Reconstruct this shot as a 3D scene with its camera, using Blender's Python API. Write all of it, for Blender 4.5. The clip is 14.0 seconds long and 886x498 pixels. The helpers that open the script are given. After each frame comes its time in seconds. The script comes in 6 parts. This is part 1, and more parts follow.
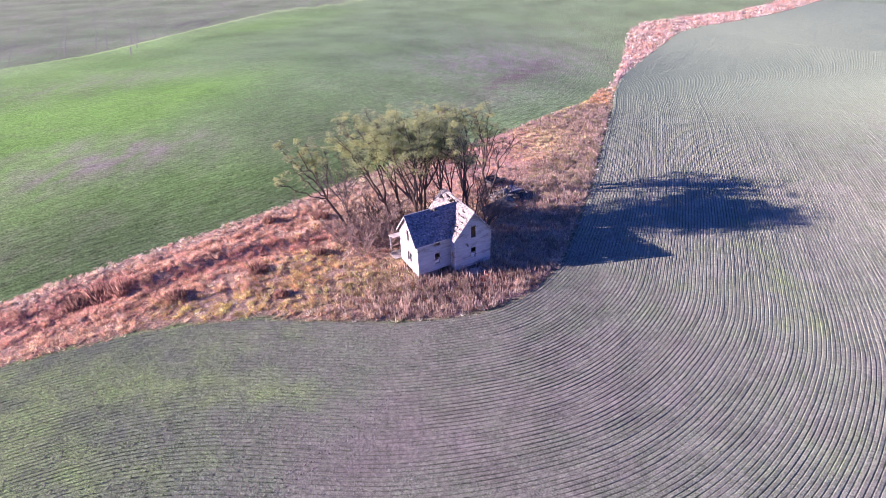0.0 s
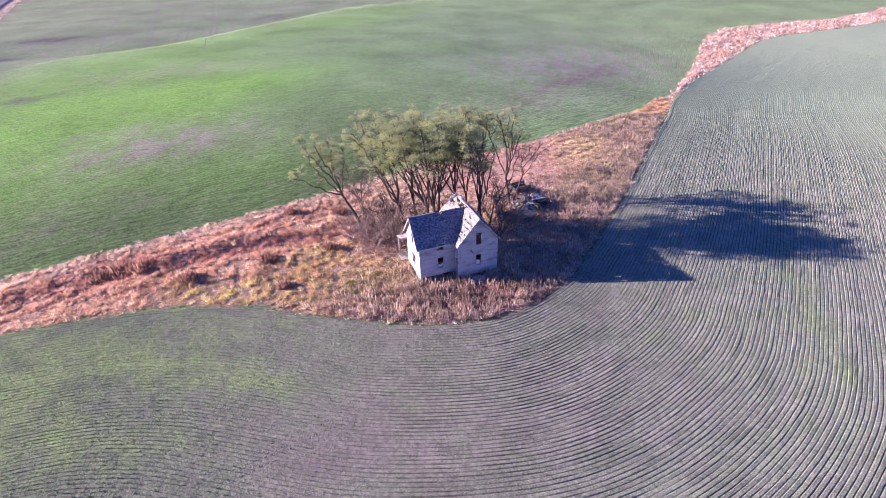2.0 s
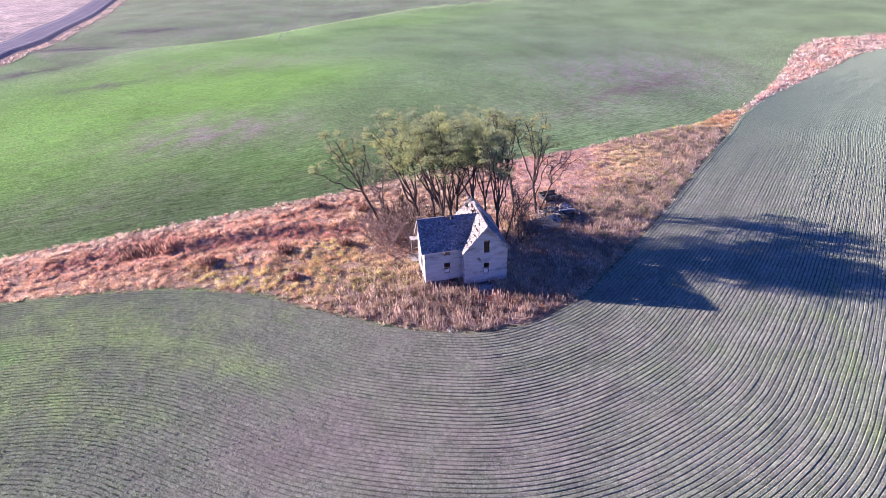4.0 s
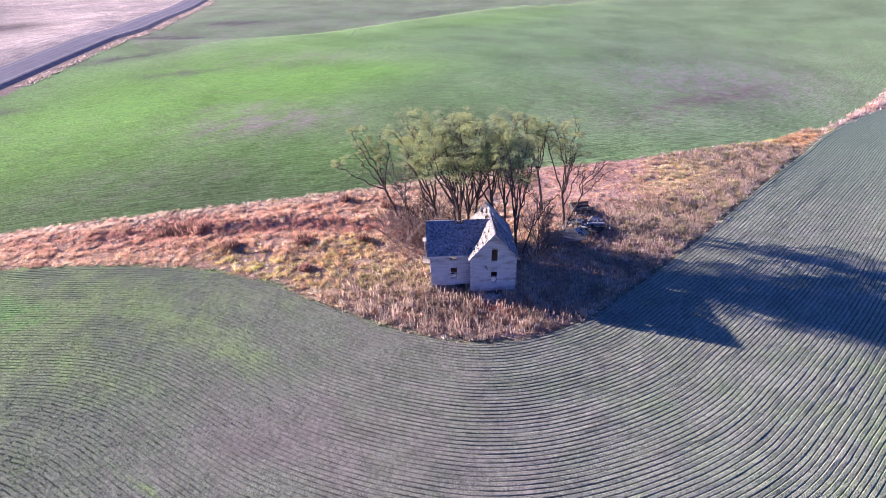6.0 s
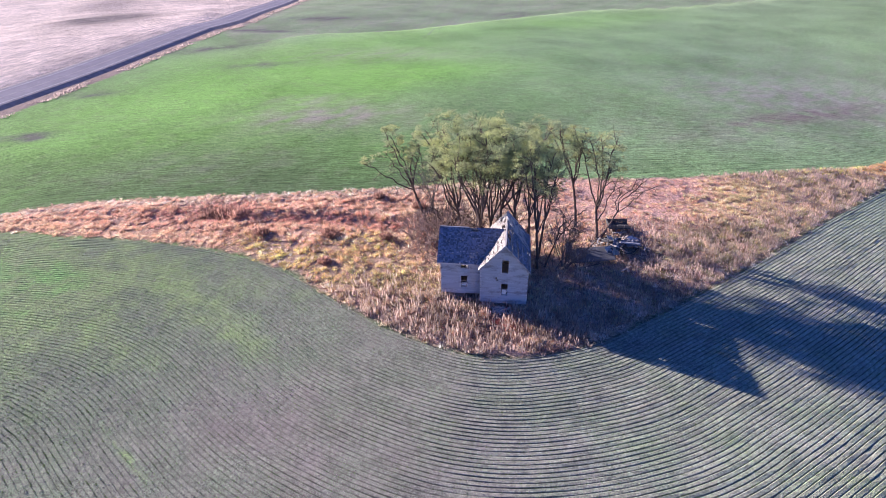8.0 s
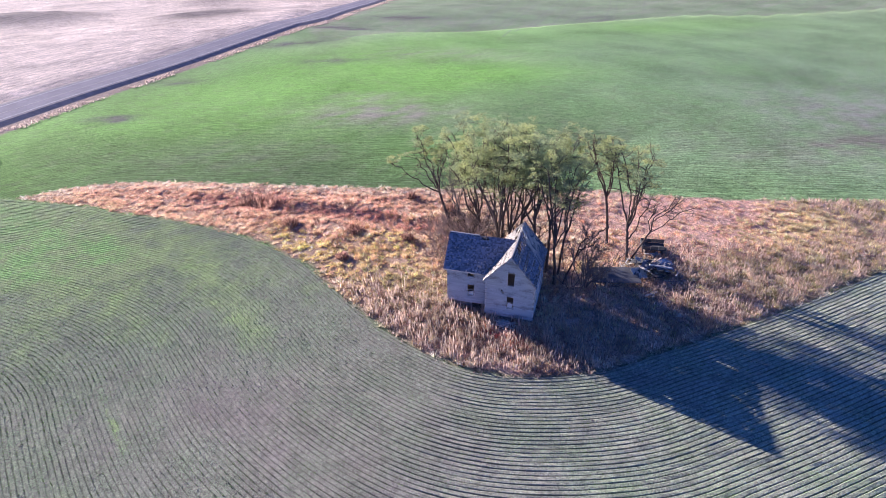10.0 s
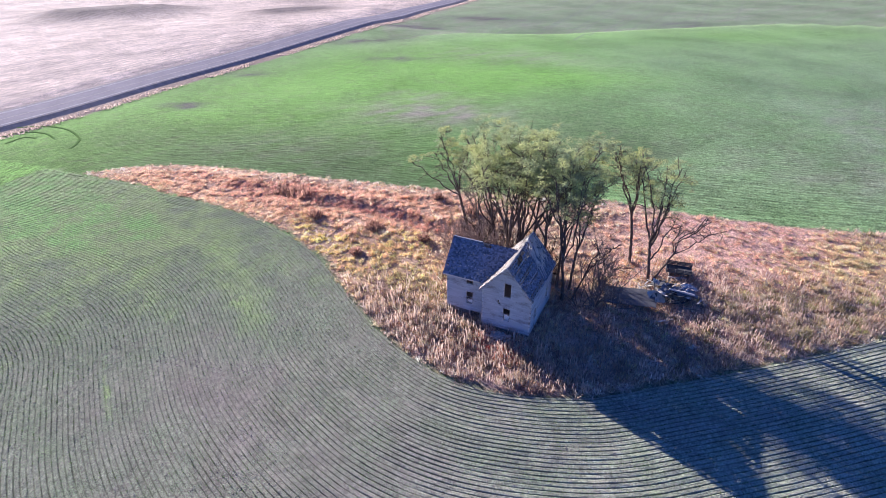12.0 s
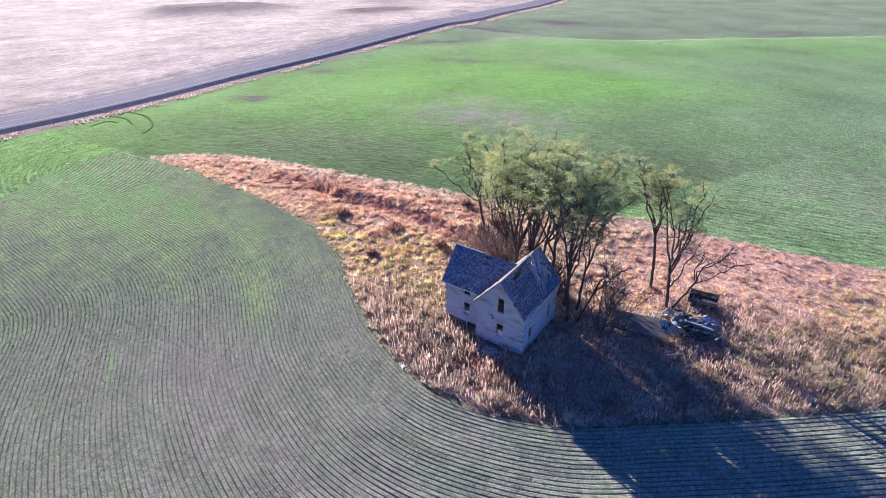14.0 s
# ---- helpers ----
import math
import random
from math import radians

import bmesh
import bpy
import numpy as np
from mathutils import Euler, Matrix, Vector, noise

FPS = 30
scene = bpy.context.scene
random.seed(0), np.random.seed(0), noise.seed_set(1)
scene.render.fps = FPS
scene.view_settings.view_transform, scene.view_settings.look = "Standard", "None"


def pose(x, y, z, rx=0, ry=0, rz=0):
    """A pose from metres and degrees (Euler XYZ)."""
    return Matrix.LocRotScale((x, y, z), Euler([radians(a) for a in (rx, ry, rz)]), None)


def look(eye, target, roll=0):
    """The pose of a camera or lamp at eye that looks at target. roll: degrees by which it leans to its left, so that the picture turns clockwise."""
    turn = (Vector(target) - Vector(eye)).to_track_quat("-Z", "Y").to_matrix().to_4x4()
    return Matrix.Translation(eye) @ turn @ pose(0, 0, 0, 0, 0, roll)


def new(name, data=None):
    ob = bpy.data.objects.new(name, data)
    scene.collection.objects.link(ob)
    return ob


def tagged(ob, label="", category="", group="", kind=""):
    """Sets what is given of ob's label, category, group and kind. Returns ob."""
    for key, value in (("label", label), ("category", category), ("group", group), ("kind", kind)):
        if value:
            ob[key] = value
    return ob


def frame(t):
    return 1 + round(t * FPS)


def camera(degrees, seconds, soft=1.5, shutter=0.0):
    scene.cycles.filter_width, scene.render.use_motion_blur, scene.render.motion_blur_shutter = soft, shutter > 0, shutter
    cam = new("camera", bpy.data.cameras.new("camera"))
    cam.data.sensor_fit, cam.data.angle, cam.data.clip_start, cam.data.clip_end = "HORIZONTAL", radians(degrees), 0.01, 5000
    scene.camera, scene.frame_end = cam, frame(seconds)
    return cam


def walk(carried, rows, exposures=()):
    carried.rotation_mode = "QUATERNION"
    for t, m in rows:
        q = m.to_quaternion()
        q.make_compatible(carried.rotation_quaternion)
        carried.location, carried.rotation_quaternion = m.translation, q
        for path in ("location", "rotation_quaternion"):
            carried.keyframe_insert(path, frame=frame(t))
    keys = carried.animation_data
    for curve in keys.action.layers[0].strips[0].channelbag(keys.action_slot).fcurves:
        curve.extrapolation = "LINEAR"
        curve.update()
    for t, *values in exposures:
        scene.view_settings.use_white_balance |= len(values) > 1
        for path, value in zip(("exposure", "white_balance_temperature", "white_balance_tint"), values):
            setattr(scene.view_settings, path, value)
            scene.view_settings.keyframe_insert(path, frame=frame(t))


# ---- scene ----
cam = camera(80.3, 14.0, 0.6)
PATH = [
    (0, (0.044, 0.074, 35.026), (0.034, 1.773, 33.969), -2.1),
    (0.5, (1.813, 0.35, 34.954), (1.741, 2.048, 33.9), -2.1),
    (1, (3.494, 0.707, 34.797), (3.366, 2.403, 33.744), -2.1),
    (1.5, (5.153, 1.158, 34.757), (4.963, 2.848, 33.705), -2.0),
    (2, (6.883, 1.67, 34.776), (6.63, 3.353, 33.725), -1.9),
    (2.5, (8.583, 2.207, 34.668), (8.266, 3.882, 33.622), -1.9),
    (3, (10.226, 2.862, 34.535), (9.844, 4.525, 33.491), -1.9),
    (5.5, (18.013, 7.129, 34.001), (17.315, 8.69, 32.965), -1.6),
    (6, (19.432, 8.175, 33.811), (18.67, 9.708, 32.777), -1.5),
    (6.5, (20.806, 9.231, 33.706), (19.974, 10.729, 32.675), -1.4),
    (7, (22.098, 10.319, 33.675), (21.202, 11.781, 32.646), -1.3),
    (7.5, (23.389, 11.528, 33.669), (22.435, 12.953, 32.64), -1.2),
    (8, (24.7, 12.844, 33.626), (23.688, 14.229, 32.598), -1.2),
    (10.5, (30.121, 19.936, 33.146), (28.842, 21.088, 32.128), -1.0),
    (11, (31.131, 21.385, 33.125), (29.809, 22.488, 32.108), -0.9),
    (11.5, (32.021, 22.972, 32.948), (30.654, 24.021, 31.933), -0.9),
    (12, (32.83, 24.61, 32.768), (31.421, 25.605, 31.756), -0.8),
    (12.5, (33.597, 26.264, 32.764), (32.149, 27.203, 31.753), -0.9),
    (13, (34.302, 27.942, 32.678), (32.816, 28.822, 31.67), -0.8),
    (13.5, (34.973, 29.624, 32.637), (33.451, 30.442, 31.63), -0.8),
    (14, (35.517, 31.396, 32.666), (33.961, 32.153, 31.662), -0.7),
]
walk(cam, [(t, look(eye, target, roll)) for t, eye, target, roll in PATH], [(0.0, 1.14, 6100, 37), (5.0, 1.18, 6080, 26), (14.0, 1.17, 5960, 11)])

# ---- world, sun, exposure ----
SUN_AZ, SUN_EL = radians(184.3), radians(17.8)   # towards the sun, counted from +x
to_sun = Vector((math.cos(SUN_AZ) * math.cos(SUN_EL), math.sin(SUN_AZ) * math.cos(SUN_EL), math.sin(SUN_EL)))
world = bpy.data.worlds.new("world")
scene.world = world
world.use_nodes = True
sky = world.node_tree.nodes.new("ShaderNodeTexSky")
sky.sky_type, sky.sun_disc = "NISHITA", False
sky.sun_elevation = SUN_EL
sky.sun_rotation = math.pi / 2 - SUN_AZ
sky.altitude, sky.air_density, sky.dust_density, sky.ozone_density = 1500, 1.0, 0.0, 4.0
background = world.node_tree.nodes["Background"]
background.inputs["Strength"].default_value = 0.05
deep = world.node_tree.nodes.new("ShaderNodeMix")      # a clear, deep blue autumn sky
deep.data_type, deep.blend_type = "RGBA", "MULTIPLY"
deep.inputs["Factor"].default_value = 1.0
deep.inputs[7].default_value = (0.53, 0.8, 1.6, 1)
world.node_tree.links.new(sky.outputs[0], deep.inputs[6])
world.node_tree.links.new(deep.outputs[2], background.inputs["Color"])
sun = new("sun", bpy.data.lights.new("sun", "SUN"))
sun.data.energy, sun.data.angle, sun.data.color = 6.0, radians(0.53), (1.0, 0.87, 0.77)
sun.matrix_world = look(to_sun * 300, (0, 0, 0))

# ---- materials ----
class Graph:
    """A node material in few words."""

    def __init__(self, name, rough=0.9, spec=0.2):
        self.m = bpy.data.materials.new(name)
        self.m.use_nodes = True
        self.t = self.m.node_tree
        self.b = self.t.nodes["Principled BSDF"]
        self.b.inputs["Roughness"].default_value = rough
        self.b.inputs["Specular IOR Level"].default_value = spec

    def link(self, value, socket):
        if isinstance(value, bpy.types.NodeSocket):
            self.t.links.new(value, socket)
        elif isinstance(value, tuple):
            socket.default_value = (*value, 1.0) if len(value) == 3 and len(socket.default_value) == 4 else value
        else:
            socket.default_value = value

    def node(self, kind, operation="", use_clamp=False, attribute_name="", data_type="", blend_type=""):
        n = self.t.nodes.new(kind)
        if operation:
            n.operation = operation
        if use_clamp:
            n.use_clamp = True
        if attribute_name:
            n.attribute_name = attribute_name
        if data_type:
            n.data_type = data_type
        if blend_type:
            n.blend_type = blend_type
        return n

    def pos(self, scale=(1, 1, 1)):
        g = self.node("ShaderNodeNewGeometry")
        mul = self.node("ShaderNodeVectorMath", operation="MULTIPLY")
        self.link(g.outputs["Position"], mul.inputs[0])
        self.link(tuple(scale), mul.inputs[1])
        return mul.outputs[0]

    def local(self, scale=(1, 1, 1)):
        g = self.node("ShaderNodeTexCoord")
        mul = self.node("ShaderNodeVectorMath", operation="MULTIPLY")
        self.link(g.outputs["Object"], mul.inputs[0])
        self.link(tuple(scale), mul.inputs[1])
        return mul.outputs[0]

    def noise(self, vector, scale, detail=4, rough=0.55):
        n = self.node("ShaderNodeTexNoise")
        self.link(vector, n.inputs["Vector"])
        self.link(scale, n.inputs["Scale"])
        self.link(detail, n.inputs["Detail"])
        self.link(rough, n.inputs["Roughness"])
        return n.outputs["Fac"]

    def attr(self, name, colour=False):
        n = self.node("ShaderNodeAttribute", attribute_name=name)
        return n.outputs["Color" if colour else "Fac"]

    def island(self):
        return self.node("ShaderNodeNewGeometry").outputs["Random Per Island"]

    def math(self, operation, a, b=0.0, c=0.0, clamp=False):
        n = self.node("ShaderNodeMath", operation=operation, use_clamp=clamp)
        self.link(a, n.inputs[0])
        self.link(b, n.inputs[1])
        self.link(c, n.inputs[2])
        return n.outputs[0]

    def span(self, value, low, high, to_low=0.0, to_high=1.0):
        n = self.node("ShaderNodeMapRange")
        for socket, v in zip(n.inputs[:5], (value, low, high, to_low, to_high)):
            self.link(v, socket)
        return n.outputs[0]

    def mix(self, fac, a, b, blend="MIX"):
        n = self.node("ShaderNodeMix", data_type="RGBA", blend_type=blend)
        self.link(fac, n.inputs["Factor"])
        self.link(a, n.inputs[6])
        self.link(b, n.inputs[7])
        return n.outputs[2]

    def scale(self, colour, value):
        n = self.node("ShaderNodeVectorMath", operation="SCALE")
        self.link(colour, n.inputs[0])
        self.link(value, n.inputs["Scale"])
        return n.outputs[0]

    def done(self, colour, bump=None, distance=0.05, strength=1.0, rough=None, translucent=0.0):
        self.link(colour, self.b.inputs["Base Color"])
        if rough is not None:
            self.link(rough, self.b.inputs["Roughness"])
        if bump is not None:
            n = self.node("ShaderNodeBump")
            self.link(distance, n.inputs["Distance"])
            self.link(strength, n.inputs["Strength"])
            self.link(bump, n.inputs["Height"])
            self.link(n.outputs[0], self.b.inputs["Normal"])
        if translucent:
            t, m = self.node("ShaderNodeBsdfTranslucent"), self.node("ShaderNodeMixShader")
            self.link(colour, t.inputs["Color"])
            self.link(translucent, m.inputs[0])
            self.link(self.b.outputs[0], m.inputs[1])
            self.link(t.outputs[0], m.inputs[2])
            self.link(m.outputs[0], self.t.nodes["Material Output"].inputs["Surface"])
        return self.m


def ground_material():
    """Fields, verge and stubble: the tint of each patch is carried by the sheet, rows and soil by noise."""
    g = Graph("field_soil", 0.97, 0.055)
    p = g.pos()
    tint = g.attr("tint", True)
    fine, mid, broad = g.noise(p, 1.6, 6, 0.65), g.noise(p, 0.35, 4), g.noise(p, 0.045, 3)
    row = g.math("SINE", g.math("MULTIPLY", g.math("ADD", g.attr("row"), g.math("MULTIPLY", mid, 0.1)), 2 * math.pi / 0.8))
    xyz = g.node("ShaderNodeSeparateXYZ")
    g.link(p, xyz.inputs[0])
    lane = g.node("ShaderNodeCombineXYZ")
    g.link(g.math("MULTIPLY", g.attr("row"), 1.5), lane.inputs[0])
    g.link(g.math("MULTIPLY", xyz.outputs[0], 0.32), lane.inputs[1])
    g.link(g.math("MULTIPLY", xyz.outputs[1], 0.32), lane.inputs[2])
    streak = g.span(g.noise(lane.outputs[0], 1.0, 4, 0.7), 0.33, 0.67, -1.0, 1.0)
    rows = g.math("MULTIPLY", g.math("ADD", g.math("MULTIPLY", row, g.math("ADD", 0.32, g.math("MULTIPLY", g.attr("stubble"), 0.1))), streak), g.attr("row_depth"))
    patchy = g.math("ADD", g.span(broad, 0.3, 0.7, 0.82, 1.18), g.span(fine, 0.25, 0.75, -0.3, 0.3))
    c = g.scale(tint, patchy)
    c = g.mix(g.span(mid, 0.5, 0.75, 0.0, 0.35), c, g.mix(0.5, c, (0.27, 0.2, 0.19)))
    speck = g.noise(p, 4.5, 5, 0.75)
    straw = g.attr("stubble")
    swath = g.noise(g.pos((0.8, 0.45, 1.0)), 0.22, 6, 0.8)
    c = g.mix(g.math("MULTIPLY", straw, g.span(swath, 0.36, 0.58, 0.7, 0.0)), c, (0.29, 0.235, 0.22))
    c = g.scale(c, g.math("ADD", g.math("MULTIPLY", rows, 0.5), g.span(speck, 0.39, 0.61, 0.5, 1.5)))
    height = g.math("ADD", g.math("MULTIPLY", rows, 0.5), g.math("ADD", fine, g.math("MULTIPLY", speck, 0.8)))
    return g.done(c, height, 0.16, 0.9)


def drilled_material():
    """Crumbly pink-grey soil between drilled rows, with a green film of seedlings in the furrows."""
    g = Graph("drilled_soil", 0.95, 0.1)
    p = g.pos()
    fine, clod, mid, broad = g.noise(p, 11.0, 3, 0.7), g.noise(p, 6.5, 2, 0.65), g.noise(p, 0.5, 4), g.noise(p, 0.06, 3)
    soil = g.mix(g.span(broad, 0.35, 0.65), (0.325, 0.315, 0.262), (0.37, 0.325, 0.285))
    soil = g.mix(g.span(g.attr("pale"), 0.98, 1.25, 0.0, 0.9), soil, (0.33, 0.325, 0.26))
    soil = g.scale(soil, g.math("ADD", g.span(clod, 0.38, 0.6, 0.74, 1.2), g.span(fine, 0.4, 0.6, -0.34, 0.34)))
    patch = g.noise(p, 0.6, 3, 0.6)
    soil = g.mix(g.span(patch, 0.42, 0.6, 0.0, 0.4), soil, (0.37, 0.32, 0.295))
    soil = g.mix(g.attr("blush"), soil, (0.385, 0.325, 0.30))
    soil = g.mix(g.span(g.noise(p, 7.0, 3, 0.6), 0.63, 0.68), soil, (0.56, 0.52, 0.48))
    # brightness ramp over the plan, partly imitating how light falls
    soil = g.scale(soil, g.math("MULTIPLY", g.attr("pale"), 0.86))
    leaf = g.mix(g.span(clod, 0.35, 0.65), (0.15, 0.24, 0.125), (0.25, 0.35, 0.19))
    leaf = g.mix(g.span(g.attr("green"), 0.8, 1.25), leaf, (0.27, 0.39, 0.145))
    leaf = g.mix(g.span(g.attr("green"), 1.3, 1.6), leaf, (0.22, 0.43, 0.12))
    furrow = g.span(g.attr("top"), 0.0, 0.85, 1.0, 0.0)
    growth = g.math("MULTIPLY", g.attr("green"), g.math("ADD", g.span(fine, 0.36, 0.64, 0.1, 0.95), g.math("MULTIPLY", furrow, 0.15)), clamp=True)
    c = g.mix(growth, soil, g.scale(leaf, g.span(fine, 0.4, 0.6, 0.7, 1.3)))
    # far rows fade to grey-green, distance haze put into the colour
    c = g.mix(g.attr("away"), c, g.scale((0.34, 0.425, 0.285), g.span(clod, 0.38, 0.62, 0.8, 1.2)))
    # furrow floors painted dark for seedlings, damp soil and the shade inside them
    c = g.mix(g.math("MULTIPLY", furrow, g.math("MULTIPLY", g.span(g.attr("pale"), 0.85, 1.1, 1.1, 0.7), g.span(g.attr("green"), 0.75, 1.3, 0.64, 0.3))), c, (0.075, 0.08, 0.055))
    c = g.scale(c, g.span(g.noise(p, 2.3, 3, 0.7), 0.36, 0.64, 0.8, 1.2))
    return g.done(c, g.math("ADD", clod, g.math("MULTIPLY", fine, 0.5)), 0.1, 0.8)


def plant_material(name, translucent=0.25):
    g = Graph(name, 0.85, 0.15)
    r = g.island()
    c = g.scale(g.attr("tint", True), g.span(r, 0.0, 1.0, 0.65, 1.3))
    return g.done(c, translucent=translucent)


def leaf_material():
    g = Graph("locust_leaf", 0.6, 0.3)
    r = g.island()
    c = g.mix(r, (0.33, 0.39, 0.16), (0.70, 0.72, 0.32))
    c = g.mix(g.span(g.noise(g.pos(), 0.35, 3), 0.42, 0.62), c, (0.38, 0.45, 0.25))
    return g.done(c, translucent=0.48)


def bark_material(name, a, b):
    g = Graph(name, 0.95, 0.1)
    n = g.noise(g.pos((1, 1, 0.25)), 9.0, 5, 0.7)
    return g.done(g.mix(n, a, b), n, 0.04, 1.0)


def paint_material(name, base, worn, wear):
    """Peeling paint on lap boards: bare grey wood shows in streaks, more on some boards."""
    g = Graph(name, 0.8, 0.25)
    p = g.local()
    grain = g.noise(g.local((6, 6, 40)), 1.0, 5, 0.65)
    blotch = g.noise(g.local((0.6, 0.6, 2.2)), 0.9, 5, 0.6)
    flake = g.noise(p, 6.0, 4, 0.6)
    bare = g.math("ADD", g.math("ADD", g.math("MULTIPLY", blotch, 0.9), g.math("MULTIPLY", flake, 0.35)), g.math("MULTIPLY", g.island(), 0.12))
    c = g.mix(g.span(bare, wear, wear + 0.16), base, g.mix(grain, worn, tuple(v * 0.6 for v in worn)))
    c = g.scale(c, g.span(g.island(), 0, 1, 0.88, 1.08))
    return g.done(c, g.math("ADD", grain, flake), 0.015, 0.6)


def wood_material(name, a, b, spread=0.5):
    g = Graph(name, 0.9, 0.15)
    grain = g.noise(g.local((3, 3, 3)), 3.0, 5, 0.7)
    r = g.island()
    c = g.scale(g.mix(grain, a, b), g.span(r, 0, 1, 1 - spread, 1 + spread))
    return g.done(c, grain, 0.02, 0.7)


def plain_noise(name, a, b, scale=1.5, rough=0.9, bump=0.02, metal=0.0, spec=0.2):
    g = Graph(name, rough, spec)
    g.b.inputs["Metallic"].default_value = metal
    n, f = g.noise(g.pos(), scale, 5), g.noise(g.pos(), scale * 9, 4, 0.7)
    c = g.scale(g.mix(g.span(n, 0.3, 0.7), a, b), g.span(f, 0.25, 0.75, 0.8, 1.2))
    return g.done(c, f, bump, 0.8)


SOIL = ground_material()
DRILLED = drilled_material()
STALK = plant_material("dry_stalks", 0.5)
SEEDLING = plant_material("wheat_seedlings", 0.3)
LEAF = leaf_material()
BARK = bark_material("locust_bark", (0.07, 0.052, 0.046), (0.16, 0.12, 0.105))
GREYBARK = bark_material("dead_bark", (0.13, 0.11, 0.105), (0.24, 0.21, 0.195))
PAINT = paint_material("peeling_white_paint", (0.55, 0.545, 0.545), (0.40, 0.375, 0.365), 0.68)
GABLE = paint_material("weathered_gable_boards", (0.52, 0.46, 0.43), (0.30, 0.25, 0.23), 0.62)
TRIM = paint_material("worn_trim_paint", (0.66, 0.63, 0.61), (0.33, 0.29, 0.27), 0.66)
SHINGLE = wood_material("weathered_shingle", (0.14, 0.157, 0.205), (0.27, 0.293, 0.36), 0.45)
SILVER = wood_material("silvered_shingle", (0.2, 0.185, 0.175), (0.38, 0.35, 0.33), 0.5)
BOARD = wood_material("bare_roof_board", (0.30, 0.26, 0.24), (0.50, 0.45, 0.42), 0.3)
GREYBOARD = wood_material("grey_roof_board", (0.2, 0.2, 0.215), (0.38, 0.375, 0.385), 0.4)
INSIDE = plain_noise("stained_plaster", (0.42, 0.37, 0.32), (0.58, 0.53, 0.47), 0.8)
PLANK = wood_material("old_plank", (0.22, 0.18, 0.15), (0.36, 0.31, 0.27), 0.4)
PALE = wood_material("sun_bleached_plank", (0.40, 0.365, 0.34), (0.58, 0.54, 0.5), 0.3)
BLEACHED = wood_material("bleached_grey_board", (0.42, 0.40, 0.38), (0.66, 0.63, 0.6), 0.3)
# near-white, for the boards that imitate sunlit patches in windows
SUNPATCH = plain_noise("sun_patch_white", (0.80, 0.79, 0.76), (0.90, 0.89, 0.86), 2.0)
STONE = plain_noise("foundation_stone", (0.2, 0.185, 0.175), (0.33, 0.3, 0.28), 2.5, 0.95, 0.05)
BRICK = plain_noise("sooty_brick", (0.16, 0.08, 0.06), (0.26, 0.13, 0.1), 4.0)
TIN = plain_noise("grey_sheet_metal", (0.15, 0.155, 0.175), (0.24, 0.245, 0.265), 1.2, 0.7, 0.01, 0.1)
ROOFING = plain_noise("weathered_roofing", (0.085, 0.088, 0.1), (0.15, 0.152, 0.17), 1.4)
TAR = plain_noise("tar_paper", (0.055, 0.055, 0.062), (0.1, 0.098, 0.1), 1.4)
WHITESHEET = plain_noise("weathered_white_sheet", (0.33, 0.31, 0.285), (0.56, 0.53, 0.49), 2.2, 0.85, 0.01)
ASPHALT = plain_noise("asphalt", (0.20, 0.185, 0.225), (0.26, 0.245, 0.285), 0.25, 0.95, 0.004, 0.0, 0.04)
GRAVEL = plain_noise("shoulder_gravel", (0.2, 0.185, 0.19), (0.3, 0.275, 0.28), 0.6, 0.95, 0.02, 0.0, 0.04)
CENTRE = plain_noise("worn_centre_paint", (0.42, 0.40, 0.38), (0.5, 0.47, 0.42), 1.0, 0.9, 0.002, 0.0, 0.05)
LINE = plain_noise("road_line_paint", (0.4, 0.4, 0.41), (0.6, 0.6, 0.6), 1.0, 0.9, 0.002, 0.0, 0.05)

# ---- mesh helpers ----
def make_mesh(name, verts, faces, material, smooth=False):
    me = bpy.data.meshes.new(name)
    me.from_pydata([tuple(v) for v in verts], [], [tuple(f) for f in faces])
    me.materials.append(material)
    if smooth:
        me.shade_smooth()
    return me


def quick_mesh(name, verts, faces, material, smooth=False):
    """A mesh out of arrays: verts (n, 3) and faces (m, 3 or 4)."""
    verts, faces = np.asarray(verts, np.float32), np.asarray(faces, np.int32)
    me = bpy.data.meshes.new(name)
    m, k = faces.shape
    me.vertices.add(len(verts))
    me.vertices.foreach_set("co", verts.ravel())
    me.loops.add(m * k)
    me.loops.foreach_set("vertex_index", faces.ravel())
    me.polygons.add(m)
    me.polygons.foreach_set("loop_start", np.arange(0, m * k, k, dtype=np.int32))
    me.update(calc_edges=True)
    me.materials.append(material)
    if smooth:
        me.shade_smooth()
    else:
        me.shade_flat()
    return me


def add_value(me, name, values):
    me.attributes.new(name, "FLOAT", "POINT").data.foreach_set("value", np.asarray(values, np.float32).ravel())


def add_tint(me, rgb):
    rgb = np.asarray(rgb, np.float32)
    full = np.ones((len(rgb), 4), np.float32)
    full[:, :3] = rgb
    me.attributes.new("tint", "FLOAT_COLOR", "POINT").data.foreach_set("color", full.ravel())


def part(name, me, parent, label=""):
    ob = new(name, me)
    ob.parent = parent
    if label:
        ob["label"] = label
    return ob


BOX = ((0, 3, 2, 1), (4, 5, 6, 7), (0, 1, 5, 4), (1, 2, 6, 5), (2, 3, 7, 6), (3, 0, 4, 7))


